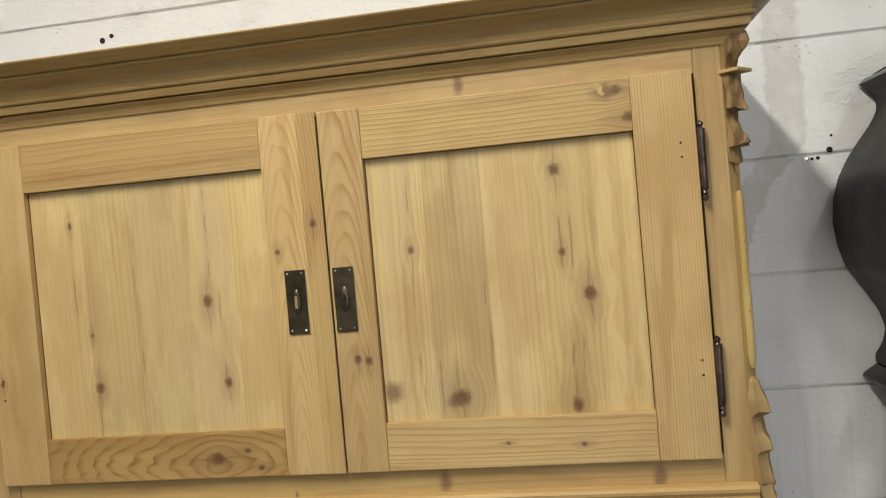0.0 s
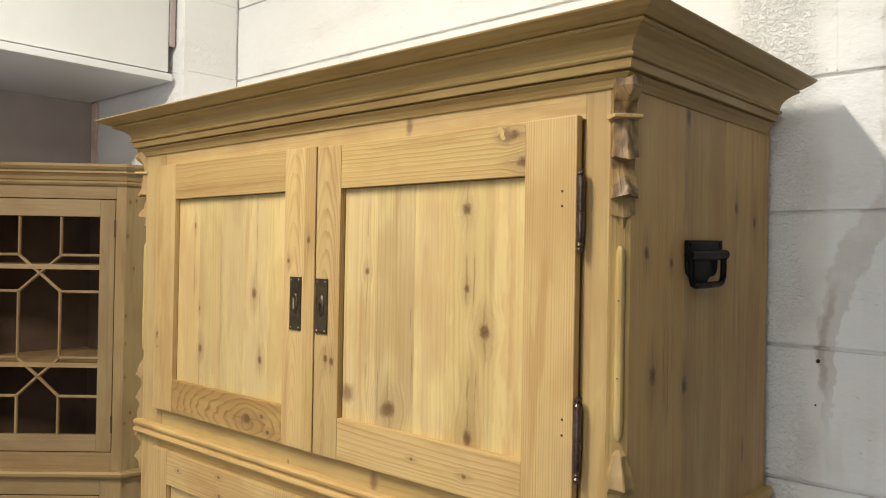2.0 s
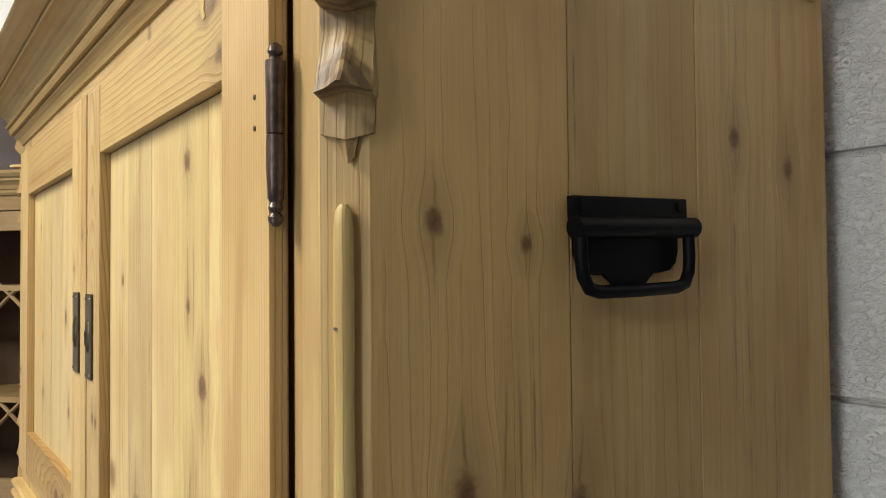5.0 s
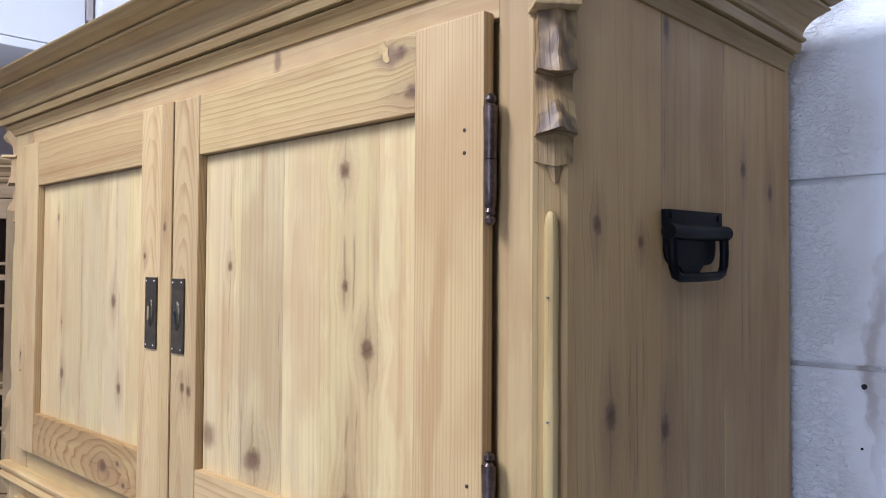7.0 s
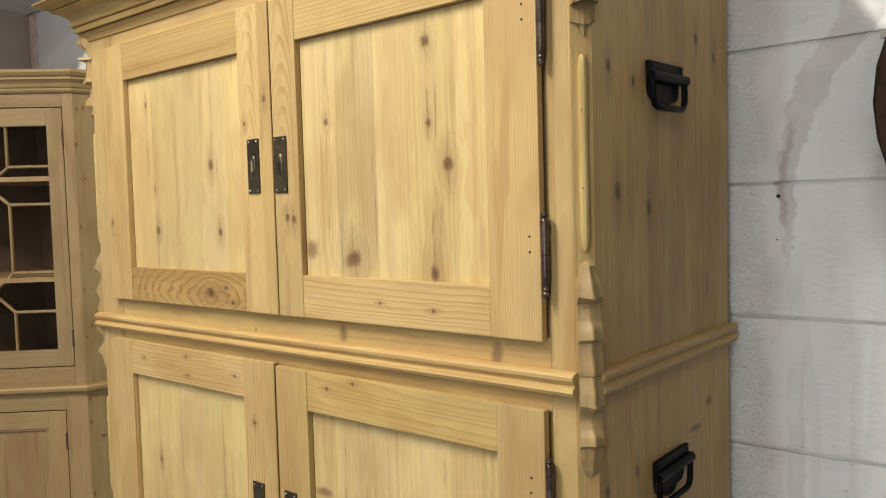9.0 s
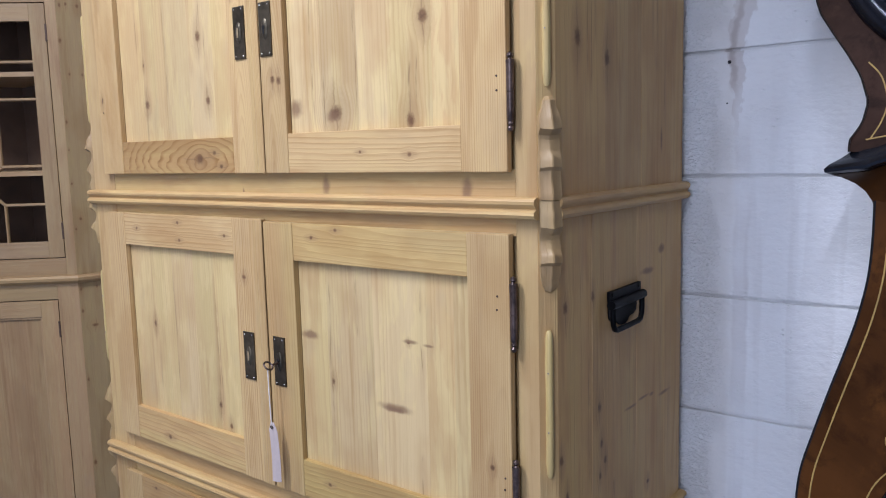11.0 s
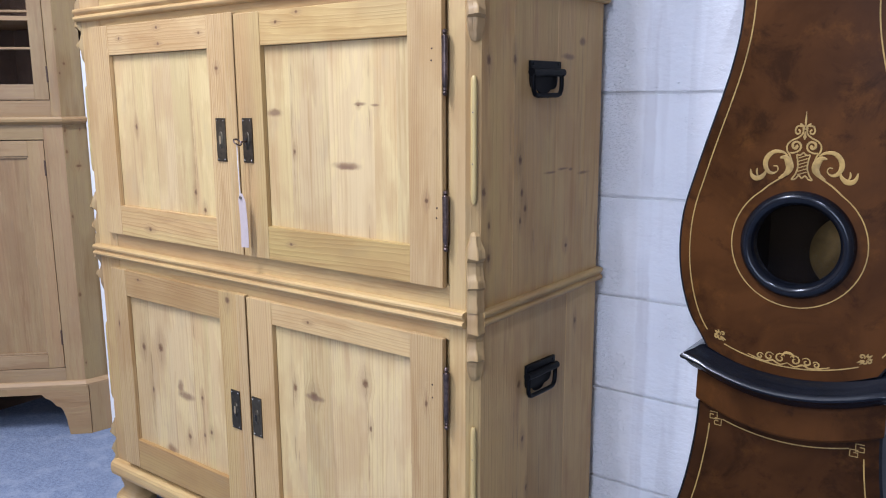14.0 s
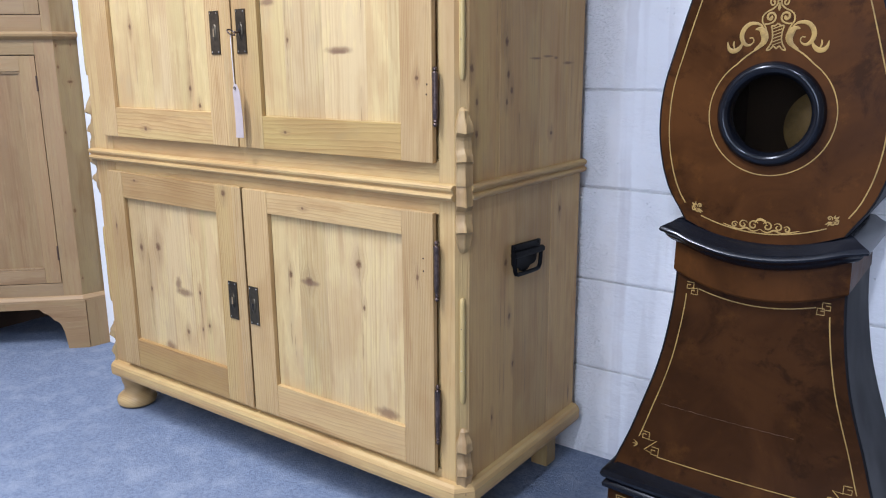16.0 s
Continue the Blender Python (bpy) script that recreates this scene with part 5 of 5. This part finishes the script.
part("pendulum_rod", box(CX + 0.063, CX + 0.069, 0.410, 0.414, CZ + 0.04, CZ + 0.105), OLD_BRASS, clock)
# added dark box behind the round window, making the shade inside the case
shade_box = bmesh.new()
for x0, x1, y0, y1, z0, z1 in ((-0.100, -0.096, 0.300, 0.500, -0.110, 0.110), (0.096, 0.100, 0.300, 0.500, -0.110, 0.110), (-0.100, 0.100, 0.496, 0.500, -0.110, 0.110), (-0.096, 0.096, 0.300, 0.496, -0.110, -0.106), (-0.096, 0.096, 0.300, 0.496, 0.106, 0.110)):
    box(CX + x0, CX + x1, y0, y1, CZ + z0, CZ + z1, bm=shade_box)
part("case_shade_box", shade_box, plain("matt_shade_brown", (0.020, 0.0125, 0.0060), 0.85, 0.0, 0.02), clock)


# gold line work, laid on the case
def gold(points, r, surface, parent=None, name="gold_line", closed=False):
    pts = [Vector((x, surface(x, z) - 0.0007, z)) for x, z in points]
    return part(name, tube(pts, r, 6, closed=closed, flat=0.16, normal=(0, -1, 0)), GOLD, parent or case, "old gold painted line")


def on_body(x, z):
    return body_y(x)


def spiral(cx, cz, r, a0, turns, shrink=0.15):
    n = int(14 * abs(turns)) + 2
    return [(cx + r * (1 - (1 - shrink) * i / n) * math.cos(a0 + 2 * math.pi * turns * i / n), cz + r * (1 - (1 - shrink) * i / n) * math.sin(a0 + 2 * math.pi * turns * i / n)) for i in range(n + 1)]


def curve(points, n=8):
    """A smooth line through plan points."""
    out = []
    for i in range(len(points) - 1):
        p0, p1, p2, p3 = points[max(0, i - 1)], points[i], points[i + 1], points[min(len(points) - 1, i + 2)]
        for k in range(n):
            t = k / n
            out.append(tuple(0.5 * (2 * p1[c] + (p2[c] - p0[c]) * t + (2 * p0[c] - 5 * p1[c] + 4 * p2[c] - p3[c]) * t * t + (3 * p1[c] - p0[c] - 3 * p2[c] + p3[c]) * t**3) for c in (0, 1)))
    return out + [points[-1]]


def swell(n, peak, tip=0.0006):
    return [tip + (peak - tip) * math.sin(math.pi * i / max(1, n - 1)) for i in range(n)]


INSET = 0.017
for s in (-1, 1):
    gold([(CX + s * (spline(BODY, z) - INSET), z) for z in [0.722 + (1.290 - 0.722) * i / 40 for i in range(41)]], 0.0011, on_body)
gold([(x, 1.322 + bowed(x, 0.1065, 0.022)) for x in [CX - 0.072 + 0.144 * i / 16 for i in range(17)]], 0.0011, on_body)
gold([(x, 0.706 - bowed(x, 0.120, 0.026)) for x in [CX - 0.108 + 0.216 * i / 20 for i in range(21)]], 0.0011, on_body)
gold([(CX + 0.106 * math.cos(a), CZ + 0.106 * math.sin(a)) for a in [radians(126 + 288 * i / 60) for i in range(61)]], 0.0010, on_body)


def corner_sprig(x, z, k, surface, parent, r=0.010):
    """A small cluster of curls and leaves at a corner; k mirrors it."""
    for cx, cz, a, t in ((-0.45, -0.35, 0.9, 1.2), (0.75, 0.40, 3.9, -1.2), (0.35, -0.55, 2.2, 1.1)):
        pts = spiral(x + k * cx * r, z + cz * r, r * 0.52, a if k > 0 else math.pi - a, t * k, 0.15)
        gold(pts, swell(len(pts), r * 0.17), surface, parent, "gold_curl")
    for dx, dz in ((-0.9, 0.9), (-0.2, 1.1), (1.5, -0.9), (1.1, -1.2), (-1.0, 0.1)):
        pts = [(x + k * dx * r * f, z + dz * r * f) for f in (0.30, 0.55, 0.80, 1.05)]
        gold(pts, [0.0005, r * 0.24, r * 0.15, 0.0003], surface, parent, "gold_leaf")


corner_sprig(CX - 0.076, 1.304, 1, on_body, case, 0.0125)
corner_sprig(CX + 0.076, 1.304, -1, on_body, case, 0.0125)
corner_sprig(CX - 0.118, 0.716, 1, on_body, case, 0.0085)
corner_sprig(CX + 0.118, 0.716, -1, on_body, case, 0.0085)
# crest over the round window
OZ, CREST_W, CREST_H = 0.999, 0.82, 0.88
gold([(CX, OZ + v * CREST_H) for v in (0.098, 0.106, 0.115, 0.126)], [0.0008, 0.0018, 0.0012, 0.0003], on_body, name="gold_crest")
gold([(CX, OZ + v * CREST_H) for v in (0.074, 0.079, 0.084, 0.090)], [0.0005, 0.0028, 0.0016, 0.0003], on_body, name="gold_crest")
for k in (-1, 1):
    def m(points):
        return [(CX + k * x * CREST_W, OZ + z * CREST_H) for x, z in points]
    pts = m(curve([(0.001, 0.098), (0.006, 0.100), (0.010, 0.104)]))
    gold(pts, swell(len(pts), 0.0020), on_body, name="gold_leaf")
    pts = m(curve([(0.001, 0.092), (0.004, 0.098), (0.009, 0.099), (0.015, 0.098), (0.018, 0.091), (0.015, 0.085), (0.010, 0.086), (0.010, 0.091), (0.013, 0.092)]))
    gold(pts, 0.0013, on_body, name="gold_curl")
    pts = m(curve([(0.004, 0.096), (0.004, 0.086), (0.012, 0.078), (0.024, 0.072), (0.031, 0.064), (0.031, 0.054), (0.025, 0.045), (0.021, 0.034), (0.021, 0.020), (0.030, 0.008), (0.046, -0.002), (0.060, -0.0115), (0.0760, -0.0253)]))
    gold(pts, 0.0013, on_body, name="gold_scroll")
    pts = m(curve([(0.026, 0.050), (0.018, 0.050), (0.008, 0.055), (0.006, 0.064), (0.012, 0.070), (0.020, 0.068), (0.021, 0.061), (0.016, 0.058), (0.013, 0.061), (0.015, 0.064)]))
    gold(pts, [0.0012 + 0.0012 * (i / len(pts)) for i in range(len(pts))], on_body, name="gold_curl")
    pts = m(curve([(0.044, 0.040), (0.034, 0.041), (0.027, 0.034), (0.024, 0.022), (0.030, 0.011), (0.044, 0.002)]))
    gold(pts, swell(len(pts), 0.0062), on_body, name="gold_leaf")
    pts = m(curve([(0.029, 0.045), (0.040, 0.051), (0.055, 0.051), (0.066, 0.043), (0.071, 0.031), (0.069, 0.020), (0.062, 0.012), (0.053, 0.011), (0.046, 0.017), (0.048, 0.024), (0.055, 0.024)]))
    gold(pts, [0.0010 + 0.0030 * math.sin(math.pi * min(1, i / (len(pts) * 0.75))) for i in range(len(pts))], on_body, name="gold_scroll")
    pts = m(curve([(0.068, 0.018), (0.072, 0.008), (0.080, 0.001), (0.090, 0.000), (0.097, 0.006), (0.100, 0.017)]))
    gold(pts, swell(len(pts), 0.0042), on_body, name="gold_leaf")
    pts = m(curve([(0.084, 0.004), (0.087, 0.011), (0.086, 0.019)]))
    gold(pts, swell(len(pts), 0.0016), on_body, name="gold_leaf")
    pts = m(curve([(0.000, 0.051), (0.006, 0.046), (0.012, 0.046), (0.010, 0.036), (0.009, 0.022), (0.013, 0.010), (0.019, 0.001), (0.012, 0.002), (0.006, 0.008), (0.0, 0.003)]))
    gold(pts, 0.0012, on_body, name="gold_torch")
for i in range(6):
    z = OZ + (0.012 + i * 0.0062) * CREST_H
    gold([(CX - 0.0070, z - 0.002), (CX, z + 0.0005), (CX + 0.0070, z + 0.003)], 0.0008, on_body, name="gold_torch")
# running scroll low on the trunk
for k in (-1, 1):
    for cx, cz, r in ((0.012, 0.012, 0.009), (0.030, 0.012, 0.008), (0.045, 0.010, 0.006)):
        pts = spiral(CX + k * cx, 0.682 + cz, r, 2.6 if k > 0 else 0.5, -1.2 * k, 0.2)
        gold(pts, swell(len(pts), 0.0015), on_body, name="gold_curl")
    pts = [(CX + k * x, 0.682 + z) for x, z in curve([(0.0, 0.006), (0.012, 0.001), (0.024, 0.006), (0.036, 0.002), (0.050, 0.005), (0.066, 0.010)])]
    gold(pts, swell(len(pts), 0.0017), on_body, name="gold_scroll")
pts = curve([(CX - 0.010, 0.698), (CX - 0.004, 0.705), (CX + 0.006, 0.704), (CX + 0.010, 0.698)])
gold(pts, swell(len(pts), 0.0024), on_body, name="gold_scroll")


# bowed mouldings of the case
def bow_path(half, y_side, y_back, y_mid, n=20):
    pts = [(CX - half, y_back)]
    for i in range(n + 1):
        x = CX - half + 2 * half * i / n
        pts.append((x, y_side - (y_side - y_mid) * (1 - ((x - CX) / half) ** 2)))
    return pts + [(CX + half, y_back)]


def bow_lift(path, half, lift):
    return [0.0] + [bowed(x, half, lift) for x, y in path[1:-1]] + [0.0]


p = bow_path(0.152, 0.288, 0.528, 0.270)
SAG = bow_lift(p, 0.152, -0.030)
part("shelf_moulding", sweep([(-0.02, 0.650), (0.004, 0.648), (0.010, 0.651), (0.016, 0.658), (0.020, 0.664), (0.027, 0.667), (0.0285, 0.671), (0.026, 0.675), (0.019, 0.679), (0.009, 0.684), (0.0, 0.691), (-0.02, 0.693)], p, SAG, closed=True), EBONY, clock, "black lacquered curved shelf moulding", smooth=True)
part("waist_band", sweep([(-0.03, 0.588), (0.0, 0.588), (0.002, 0.592), (0.001, 0.648), (-0.03, 0.648)], p, SAG, closed=True), MAHOGANY, clock)
p = bow_path(0.1065, 0.290, 0.528, 0.274)
RISE = bow_lift(p, 0.1065, 0.030)
part("hood_cove", sweep([(-0.02, 1.334), (0.0, 1.334), (0.003, 1.338), (0.006, 1.346), (0.013, 1.358), (0.024, 1.369), (0.040, 1.378), (0.050, 1.381), (-0.02, 1.382)], p, RISE, closed=True), MAHOGANY, clock, smooth=True)
part("hood_lip", sweep([(-0.02, 1.3825), (0.050, 1.3815), (0.058, 1.385), (0.059, 1.389), (0.054, 1.395), (0.040, 1.404), (0.030, 1.412), (-0.02, 1.413)], p, RISE, closed=True), EBONY, clock, "black lacquered hood moulding", smooth=True)

# head of the clock
HEAD = [(1.412, 0.137), (1.428, 0.137), (1.436, 0.131), (1.451, 0.1215), (1.478, 0.1155), (1.513, 0.1255), (1.545, 0.144), (1.570, 0.160), (1.600, 0.178), (1.640, 0.190), (1.685, 0.195), (1.730, 0.191), (1.770, 0.179), (1.805, 0.160), (1.835, 0.139), (1.862, 0.118), (1.885, 0.104), (1.900, 0.101), (1.915, 0.104), (1.930, 0.115), (1.942, 0.129)]
head_outline = [(CX - eased(HEAD, 1.412 + 0.530 * i / 60), 1.412 + 0.530 * i / 60) for i in range(61)]
head_outline += [(CX + CX - x, z) for x, z in reversed(head_outline)]
HEAD_Y = 0.262
bm = bmesh.new()
front = [[bm.verts.new((CX + (x - CX) * f, HEAD_Y, z)) for f in (1.0, 0.5, 0.0, -0.5, -1.0)] for x, z in head_outline[:61]]
for a, b in zip(front, front[1:]):
    for i in range(4):
        bm.faces.new((a[i], a[i + 1], b[i + 1], b[i]))
head = part("head_front", bm, MAHOGANY_TOP, clock, "dark clock head front")
bm = bmesh.new()
strips = [[bm.verts.new((x + (g if x > CX else -g), y, z)) for x, z in head_outline] for y, g in ((HEAD_Y - 0.001, 0.0), (HEAD_Y + 0.002, 0.003), (0.528, 0.003))]
for a, b in zip(strips, strips[1:]):
    for i in range(len(head_outline)):
        j = (i + 1) % len(head_outline)
        bm.faces.new((a[i], a[j], b[j], b[i]))
bm.faces.new(strips[-1])
part("head_side", bm, plain("brown_black_paint", (0.020, 0.017, 0.016), 0.42, 0.0, 0.22), clock, "dark brown painted side of the head", smooth=True)
HZ = 1.685
ring = bmesh.new()
prof = [(0.143 + 0.020 * math.cos(math.pi * i / 12), HEAD_Y + 0.001 - 0.020 * math.sin(math.pi * i / 12)) for i in range(13)] + [(0.123, HEAD_Y + 0.006), (0.163, HEAD_Y + 0.006)]
rows = [[ring.verts.new((CX + r * math.cos(t), y, HZ + r * math.sin(t))) for t in (2 * math.pi * k / 72 for k in range(72))] for r, y in prof]
for a, b in zip(rows, rows[1:] + rows[:1]):
    for i in range(72):
        ring.faces.new((a[i], a[(i + 1) % 72], b[(i + 1) % 72], b[i]))
part("dial_ring", ring, EBONY, clock, "black ring round the dial", smooth=True)
part("dial", lathe([(0.127, HEAD_Y - 0.002), (0.127, HEAD_Y - 0.006)], CX, HZ, 48, axis="y"), DIAL, clock, "plain grey dial")
dome = part("dial_glass", lathe([(0.127, HEAD_Y - 0.010), (0.09, HEAD_Y - 0.016), (0.05, HEAD_Y - 0.020), (0.004, HEAD_Y - 0.021), (0.004, HEAD_Y - 0.019), (0.05, HEAD_Y - 0.018), (0.09, HEAD_Y - 0.014), (0.126, HEAD_Y - 0.008)], CX, HZ, 48, axis="y"), GLASS, clock, smooth=True)
dome.visible_shadow = False
part("crown", prism([(CX - 0.134, 1.942), (CX - 0.124, 1.952), (CX - 0.100, 1.960), (CX - 0.066, 1.980), (CX - 0.03, 1.998), (CX, 2.004), (CX + 0.03, 1.998), (CX + 0.066, 1.980), (CX + 0.100, 1.960), (CX + 0.124, 1.952), (CX + 0.134, 1.942)], "y", HEAD_Y - 0.012, 0.528, 0.003), EBONY, clock, "black crest on the head")
for s in (-1, 1):
    gold([(CX + s * x, z) for x, z in curve([(0.112, 1.430), (0.100, 1.452), (0.094, 1.478), (0.102, 1.510), (0.118, 1.530)])], 0.0010, lambda x, z: HEAD_Y, head)
gold([(CX - 0.118 + 0.236 * i / 10, 1.428 + bowed(CX - 0.118 + 0.236 * i / 10, 0.118, 0.012)) for i in range(11)], 0.0010, lambda x, z: HEAD_Y, head)

# lower trunk
LOWER = [(0.150, 0.252), (0.171, 0.2455), (0.230, 0.224), (0.296, 0.2035), (0.350, 0.186), (0.406, 0.1705), (0.460, 0.160), (0.520, 0.1515), (0.585, 0.147), (0.640, 0.146)]


def low_y(x, z):
    return 0.302 - 0.014 * max(0.0, 1 - ((x - CX) / 0.25) ** 2) - 0.03 * max(0.0, (0.35 - z) / 0.2) ** 2


bm = bmesh.new()
grid = []
for i in range(31):
    z = 0.150 + 0.480 * i / 30
    h = spline(LOWER, z)
    grid.append([bm.verts.new((CX + h * f, low_y(CX + h * f, z), z)) for f in [k / 8 - 1 for k in range(17)]])
for a, b in zip(grid, grid[1:]):
    for i in range(16):
        bm.faces.new((a[i], a[i + 1], b[i + 1], b[i]))
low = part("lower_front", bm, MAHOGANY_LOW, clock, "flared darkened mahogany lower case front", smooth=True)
for s in (-1, 1):
    bm = bmesh.new()
    rows = []
    for i in range(31):
        z = 0.150 + 0.480 * i / 30
        x = CX + s * spline(LOWER, z)
        y = low_y(x, z)
        rows.append([bm.verts.new(q) for q in ((x, y - 0.0005, z), (x + s * 0.004, y + 0.002, z), (x + s * 0.005, y + 0.008, z), (x + s * 0.005, 0.528, z))])
    for a, b in zip(rows, rows[1:]):
        for i in range(3):
            bm.faces.new((a[i], a[i + 1], b[i + 1], b[i]))
    part("lower_side", bm, EBONY_SIDE, clock, "black painted side of the lower case", smooth=True)


def key_square(x, z, k, s, up, parent, surface):
    """One angular curl of the key pattern, opening towards its corner."""
    pts = [(0.0, 0.0), (s, 0.0), (s, s), (0.0, s), (0.0, s * 0.40), (s * 0.55, s * 0.40)]
    gold([(x + k * a, z - up * b) for a, b in pts], 0.0010, surface, parent, "gold_fret")


for s in (-1, 1):
    gold([(CX + s * (spline(LOWER, z) - 0.022), z) for z in [0.224 + 0.320 * i / 24 for i in range(25)]], 0.0011, low_y, low)
    # upper corners: two linked squares
    key_square(CX + s * 0.127, 0.568, -s, 0.013, 1, low, low_y)
    key_square(CX + s * 0.118, 0.557, -s, 0.012, 1, low, low_y)
    # lower corners: two squares joined by a slanting stroke, with a small sprig
    key_square(CX + s * 0.196, 0.237, -s, 0.014, 1, low, low_y)
    key_square(CX + s * 0.174, 0.210, -s, 0.015, 1, low, low_y)
    gold([(CX + s * 0.183, 0.222), (CX + s * 0.165, 0.224), (CX + s * 0.190, 0.200), (CX + s * 0.176, 0.198)], 0.0010, low_y, low, "gold_fret")
    for a in (150, 185, 220):
        pts = [(CX + s * (0.204 - 0.012 * f * math.cos(radians(a))), 0.207 + 0.012 * f * math.sin(radians(a))) for f in (0.1, 0.5, 1.0)]
        gold(pts, [0.0004, 0.0014, 0.0004], low_y, low, "gold_leaf")
gold([(x, 0.560 - bowed(x, 0.112, 0.018)) for x in [CX - 0.104 + 0.208 * i / 18 for i in range(19)]], 0.0011, low_y, low)
gold([(x, 0.193) for x in [CX - 0.160 + 0.320 * i / 18 for i in range(19)]], 0.0011, low_y, low)

# long scratch across the lower case
scratch = [(CX - 0.165 + 0.255 * i / 24, 0.304 - 0.003 * i / 24 + 0.0006 * math.sin(i * 2.3)) for i in range(25)]
part("scratch", tube([Vector((x, low_y(x, z) - 0.0002, z)) for x, z in scratch], [0.00015 + 0.00045 * abs(math.sin(i * 1.9) * math.sin(i * 0.7)) for i in range(25)], 5, flat=0.3, normal=(0, -1, 0)), plain("scratched_varnish", (0.12, 0.065, 0.035), 0.6), low, "pale scratch in the varnish")

# plinth of the clock
p = bow_path(0.256, 0.262, 0.528, 0.250)
part("plinth_moulding", sweep([(-0.03, 0.100), (0.006, 0.100), (0.011, 0.104), (0.012, 0.112), (0.008, 0.118), (0.004, 0.120), (0.004, 0.123), (0.012, 0.126), (0.016, 0.134), (0.013, 0.143), (0.004, 0.148), (-0.004, 0.151), (-0.012, 0.158), (-0.03, 0.160)], p, closed=True), EBONY, clock, "black lacquered double plinth moulding", smooth=True)
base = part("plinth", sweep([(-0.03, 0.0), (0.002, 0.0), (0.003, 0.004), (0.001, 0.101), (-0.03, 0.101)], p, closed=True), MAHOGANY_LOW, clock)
part("plinth_core", box(CX - 0.235, CX + 0.235, 0.275, 0.52, 0.002, 0.155), INNER_SHADE, clock)


def plinth_y(x, z):
    return 0.260 - 0.012 * max(0.0, 1 - ((x - CX) / 0.256) ** 2)


gold([(CX - 0.236, z) for z in (0.012, 0.05, 0.09)], 0.0011, plinth_y, base)
gold([(CX + 0.236, z) for z in (0.012, 0.05, 0.09)], 0.0011, plinth_y, base)
gold([(CX - 0.236 + 0.472 * i / 18, 0.090) for i in range(19)], 0.0011, plinth_y, base)
for s in (-1, 1):
    for a in (200, 225, 250):
        pts = [(CX + s * (0.233 + 0.016 * f * math.cos(radians(a))), 0.087 + 0.016 * f * math.sin(radians(a))) for f in (0.1, 0.5, 1.0)]
        gold(pts, [0.0004, 0.0016, 0.0005], plinth_y, base, "gold_leaf")

# ---- holes and plugs in the wall ----
for x, z, r in ((0.079, 1.573, 0.0034), (0.279, 1.826, 0.0058), (0.257, 1.812, 0.0036), (0.246, 1.811, 0.0030), (0.284, 1.853, 0.0025), (-1.213, 2.222, 0.0064), (-1.190, 2.230, 0.0050), (0.076, 1.500, 0.0016)):
    tagged(mesh_object("wall_plug", lathe([(r, WALL_Y + 0.001), (r, WALL_Y - 0.0012), (r * 0.6, WALL_Y - 0.0020)], x, z, 10, axis="y"), KEYHOLE), "small dark plug in the white block wall", "wall plug", "plugs in the wall")

ring_bm = tube([(0.236 + 0.0042 * math.cos(a), WALL_Y - 0.0035, 1.813 + 0.0042 * math.sin(a)) for a in (2 * math.pi * i / 16 for i in range(16))], 0.0014, 6, closed=True)
box(0.234, 0.238, WALL_Y - 0.004, WALL_Y + 0.001, 1.811, 1.815, bm=ring_bm)
tagged(mesh_object("wall_eyelet", ring_bm, NAIL), "small bright metal eyelet screwed into the wall", "eyelet")

# ---- concrete blocks, one by one ----
BL, BH, JOINT, PERP = 0.4508, 0.2254, 0.0058, -0.0060
mesh_cache = {}


def block(parent, axis, a, b, z0, z1, face):
    """One painted block; axis x for the north wall, y for the nib, north face and nib face outward."""
    if b - a < 0.02:
        return
    key = (axis, round(b - a, 3), round(z1 - z0, 3))
    if key not in mesh_cache:
        L, H = b - a, z1 - z0
        bm = bmesh.new()
        if axis == "x":
            box(-L / 2, L / 2, 0.0, 0.011, -H / 2, H / 2, 0.0022, bm=bm)
        else:
            box(-0.006, 0.0, -L / 2, L / 2, -H / 2, H / 2, 0.0013, bm=bm)
        data = bpy.data.meshes.new("block")
        bm.to_mesh(data)
        bm.free()
        data.materials.append(BLOCK)
        mesh_cache[key] = data
    ob = new("block", mesh_cache[key])
    out = random.uniform(-0.0007, 0.0007)
    mid = (a + b) / 2
    ob.matrix_basis = pose(mid, face + out, (z0 + z1) / 2, 0, random.uniform(-0.12, 0.12), 0) if axis == "x" else pose(face + out, mid, (z0 + z1) / 2)
    ob.parent = parent


for course in range(14):
    z0 = 0.0167 + course * BH + JOINT / 2
    z1 = min(CEIL - 0.002, z0 + BH - JOINT)
    start = 0.100 if course % 2 else 0.100 + BL / 2
    first = start - BL * 6
    for i in range(14):
        a, b = first + BL * i + PERP / 2, first + BL * (i + 1) - PERP / 2
        a, b = max(a, NIB_X + 0.002), min(b, ROOM_R - 0.002)
        if b - a > 0.03:
            block(wall_back, "x", round(a, 4), round(b, 4), z0, z1, WALL_Y)
    cut = RECESS_Y + (0.12 if course % 2 else 0.06)
    if course % 2:
        block(wall_nib, "y", RECESS_Y + 0.001, WALL_Y - 0.003, z0, z1, NIB_X)
    else:
        block(wall_nib, "y", RECESS_Y + 0.001, cut, z0, z1, NIB_X)
        block(wall_nib, "y", cut + PERP, WALL_Y - 0.003, z0, z1, NIB_X)
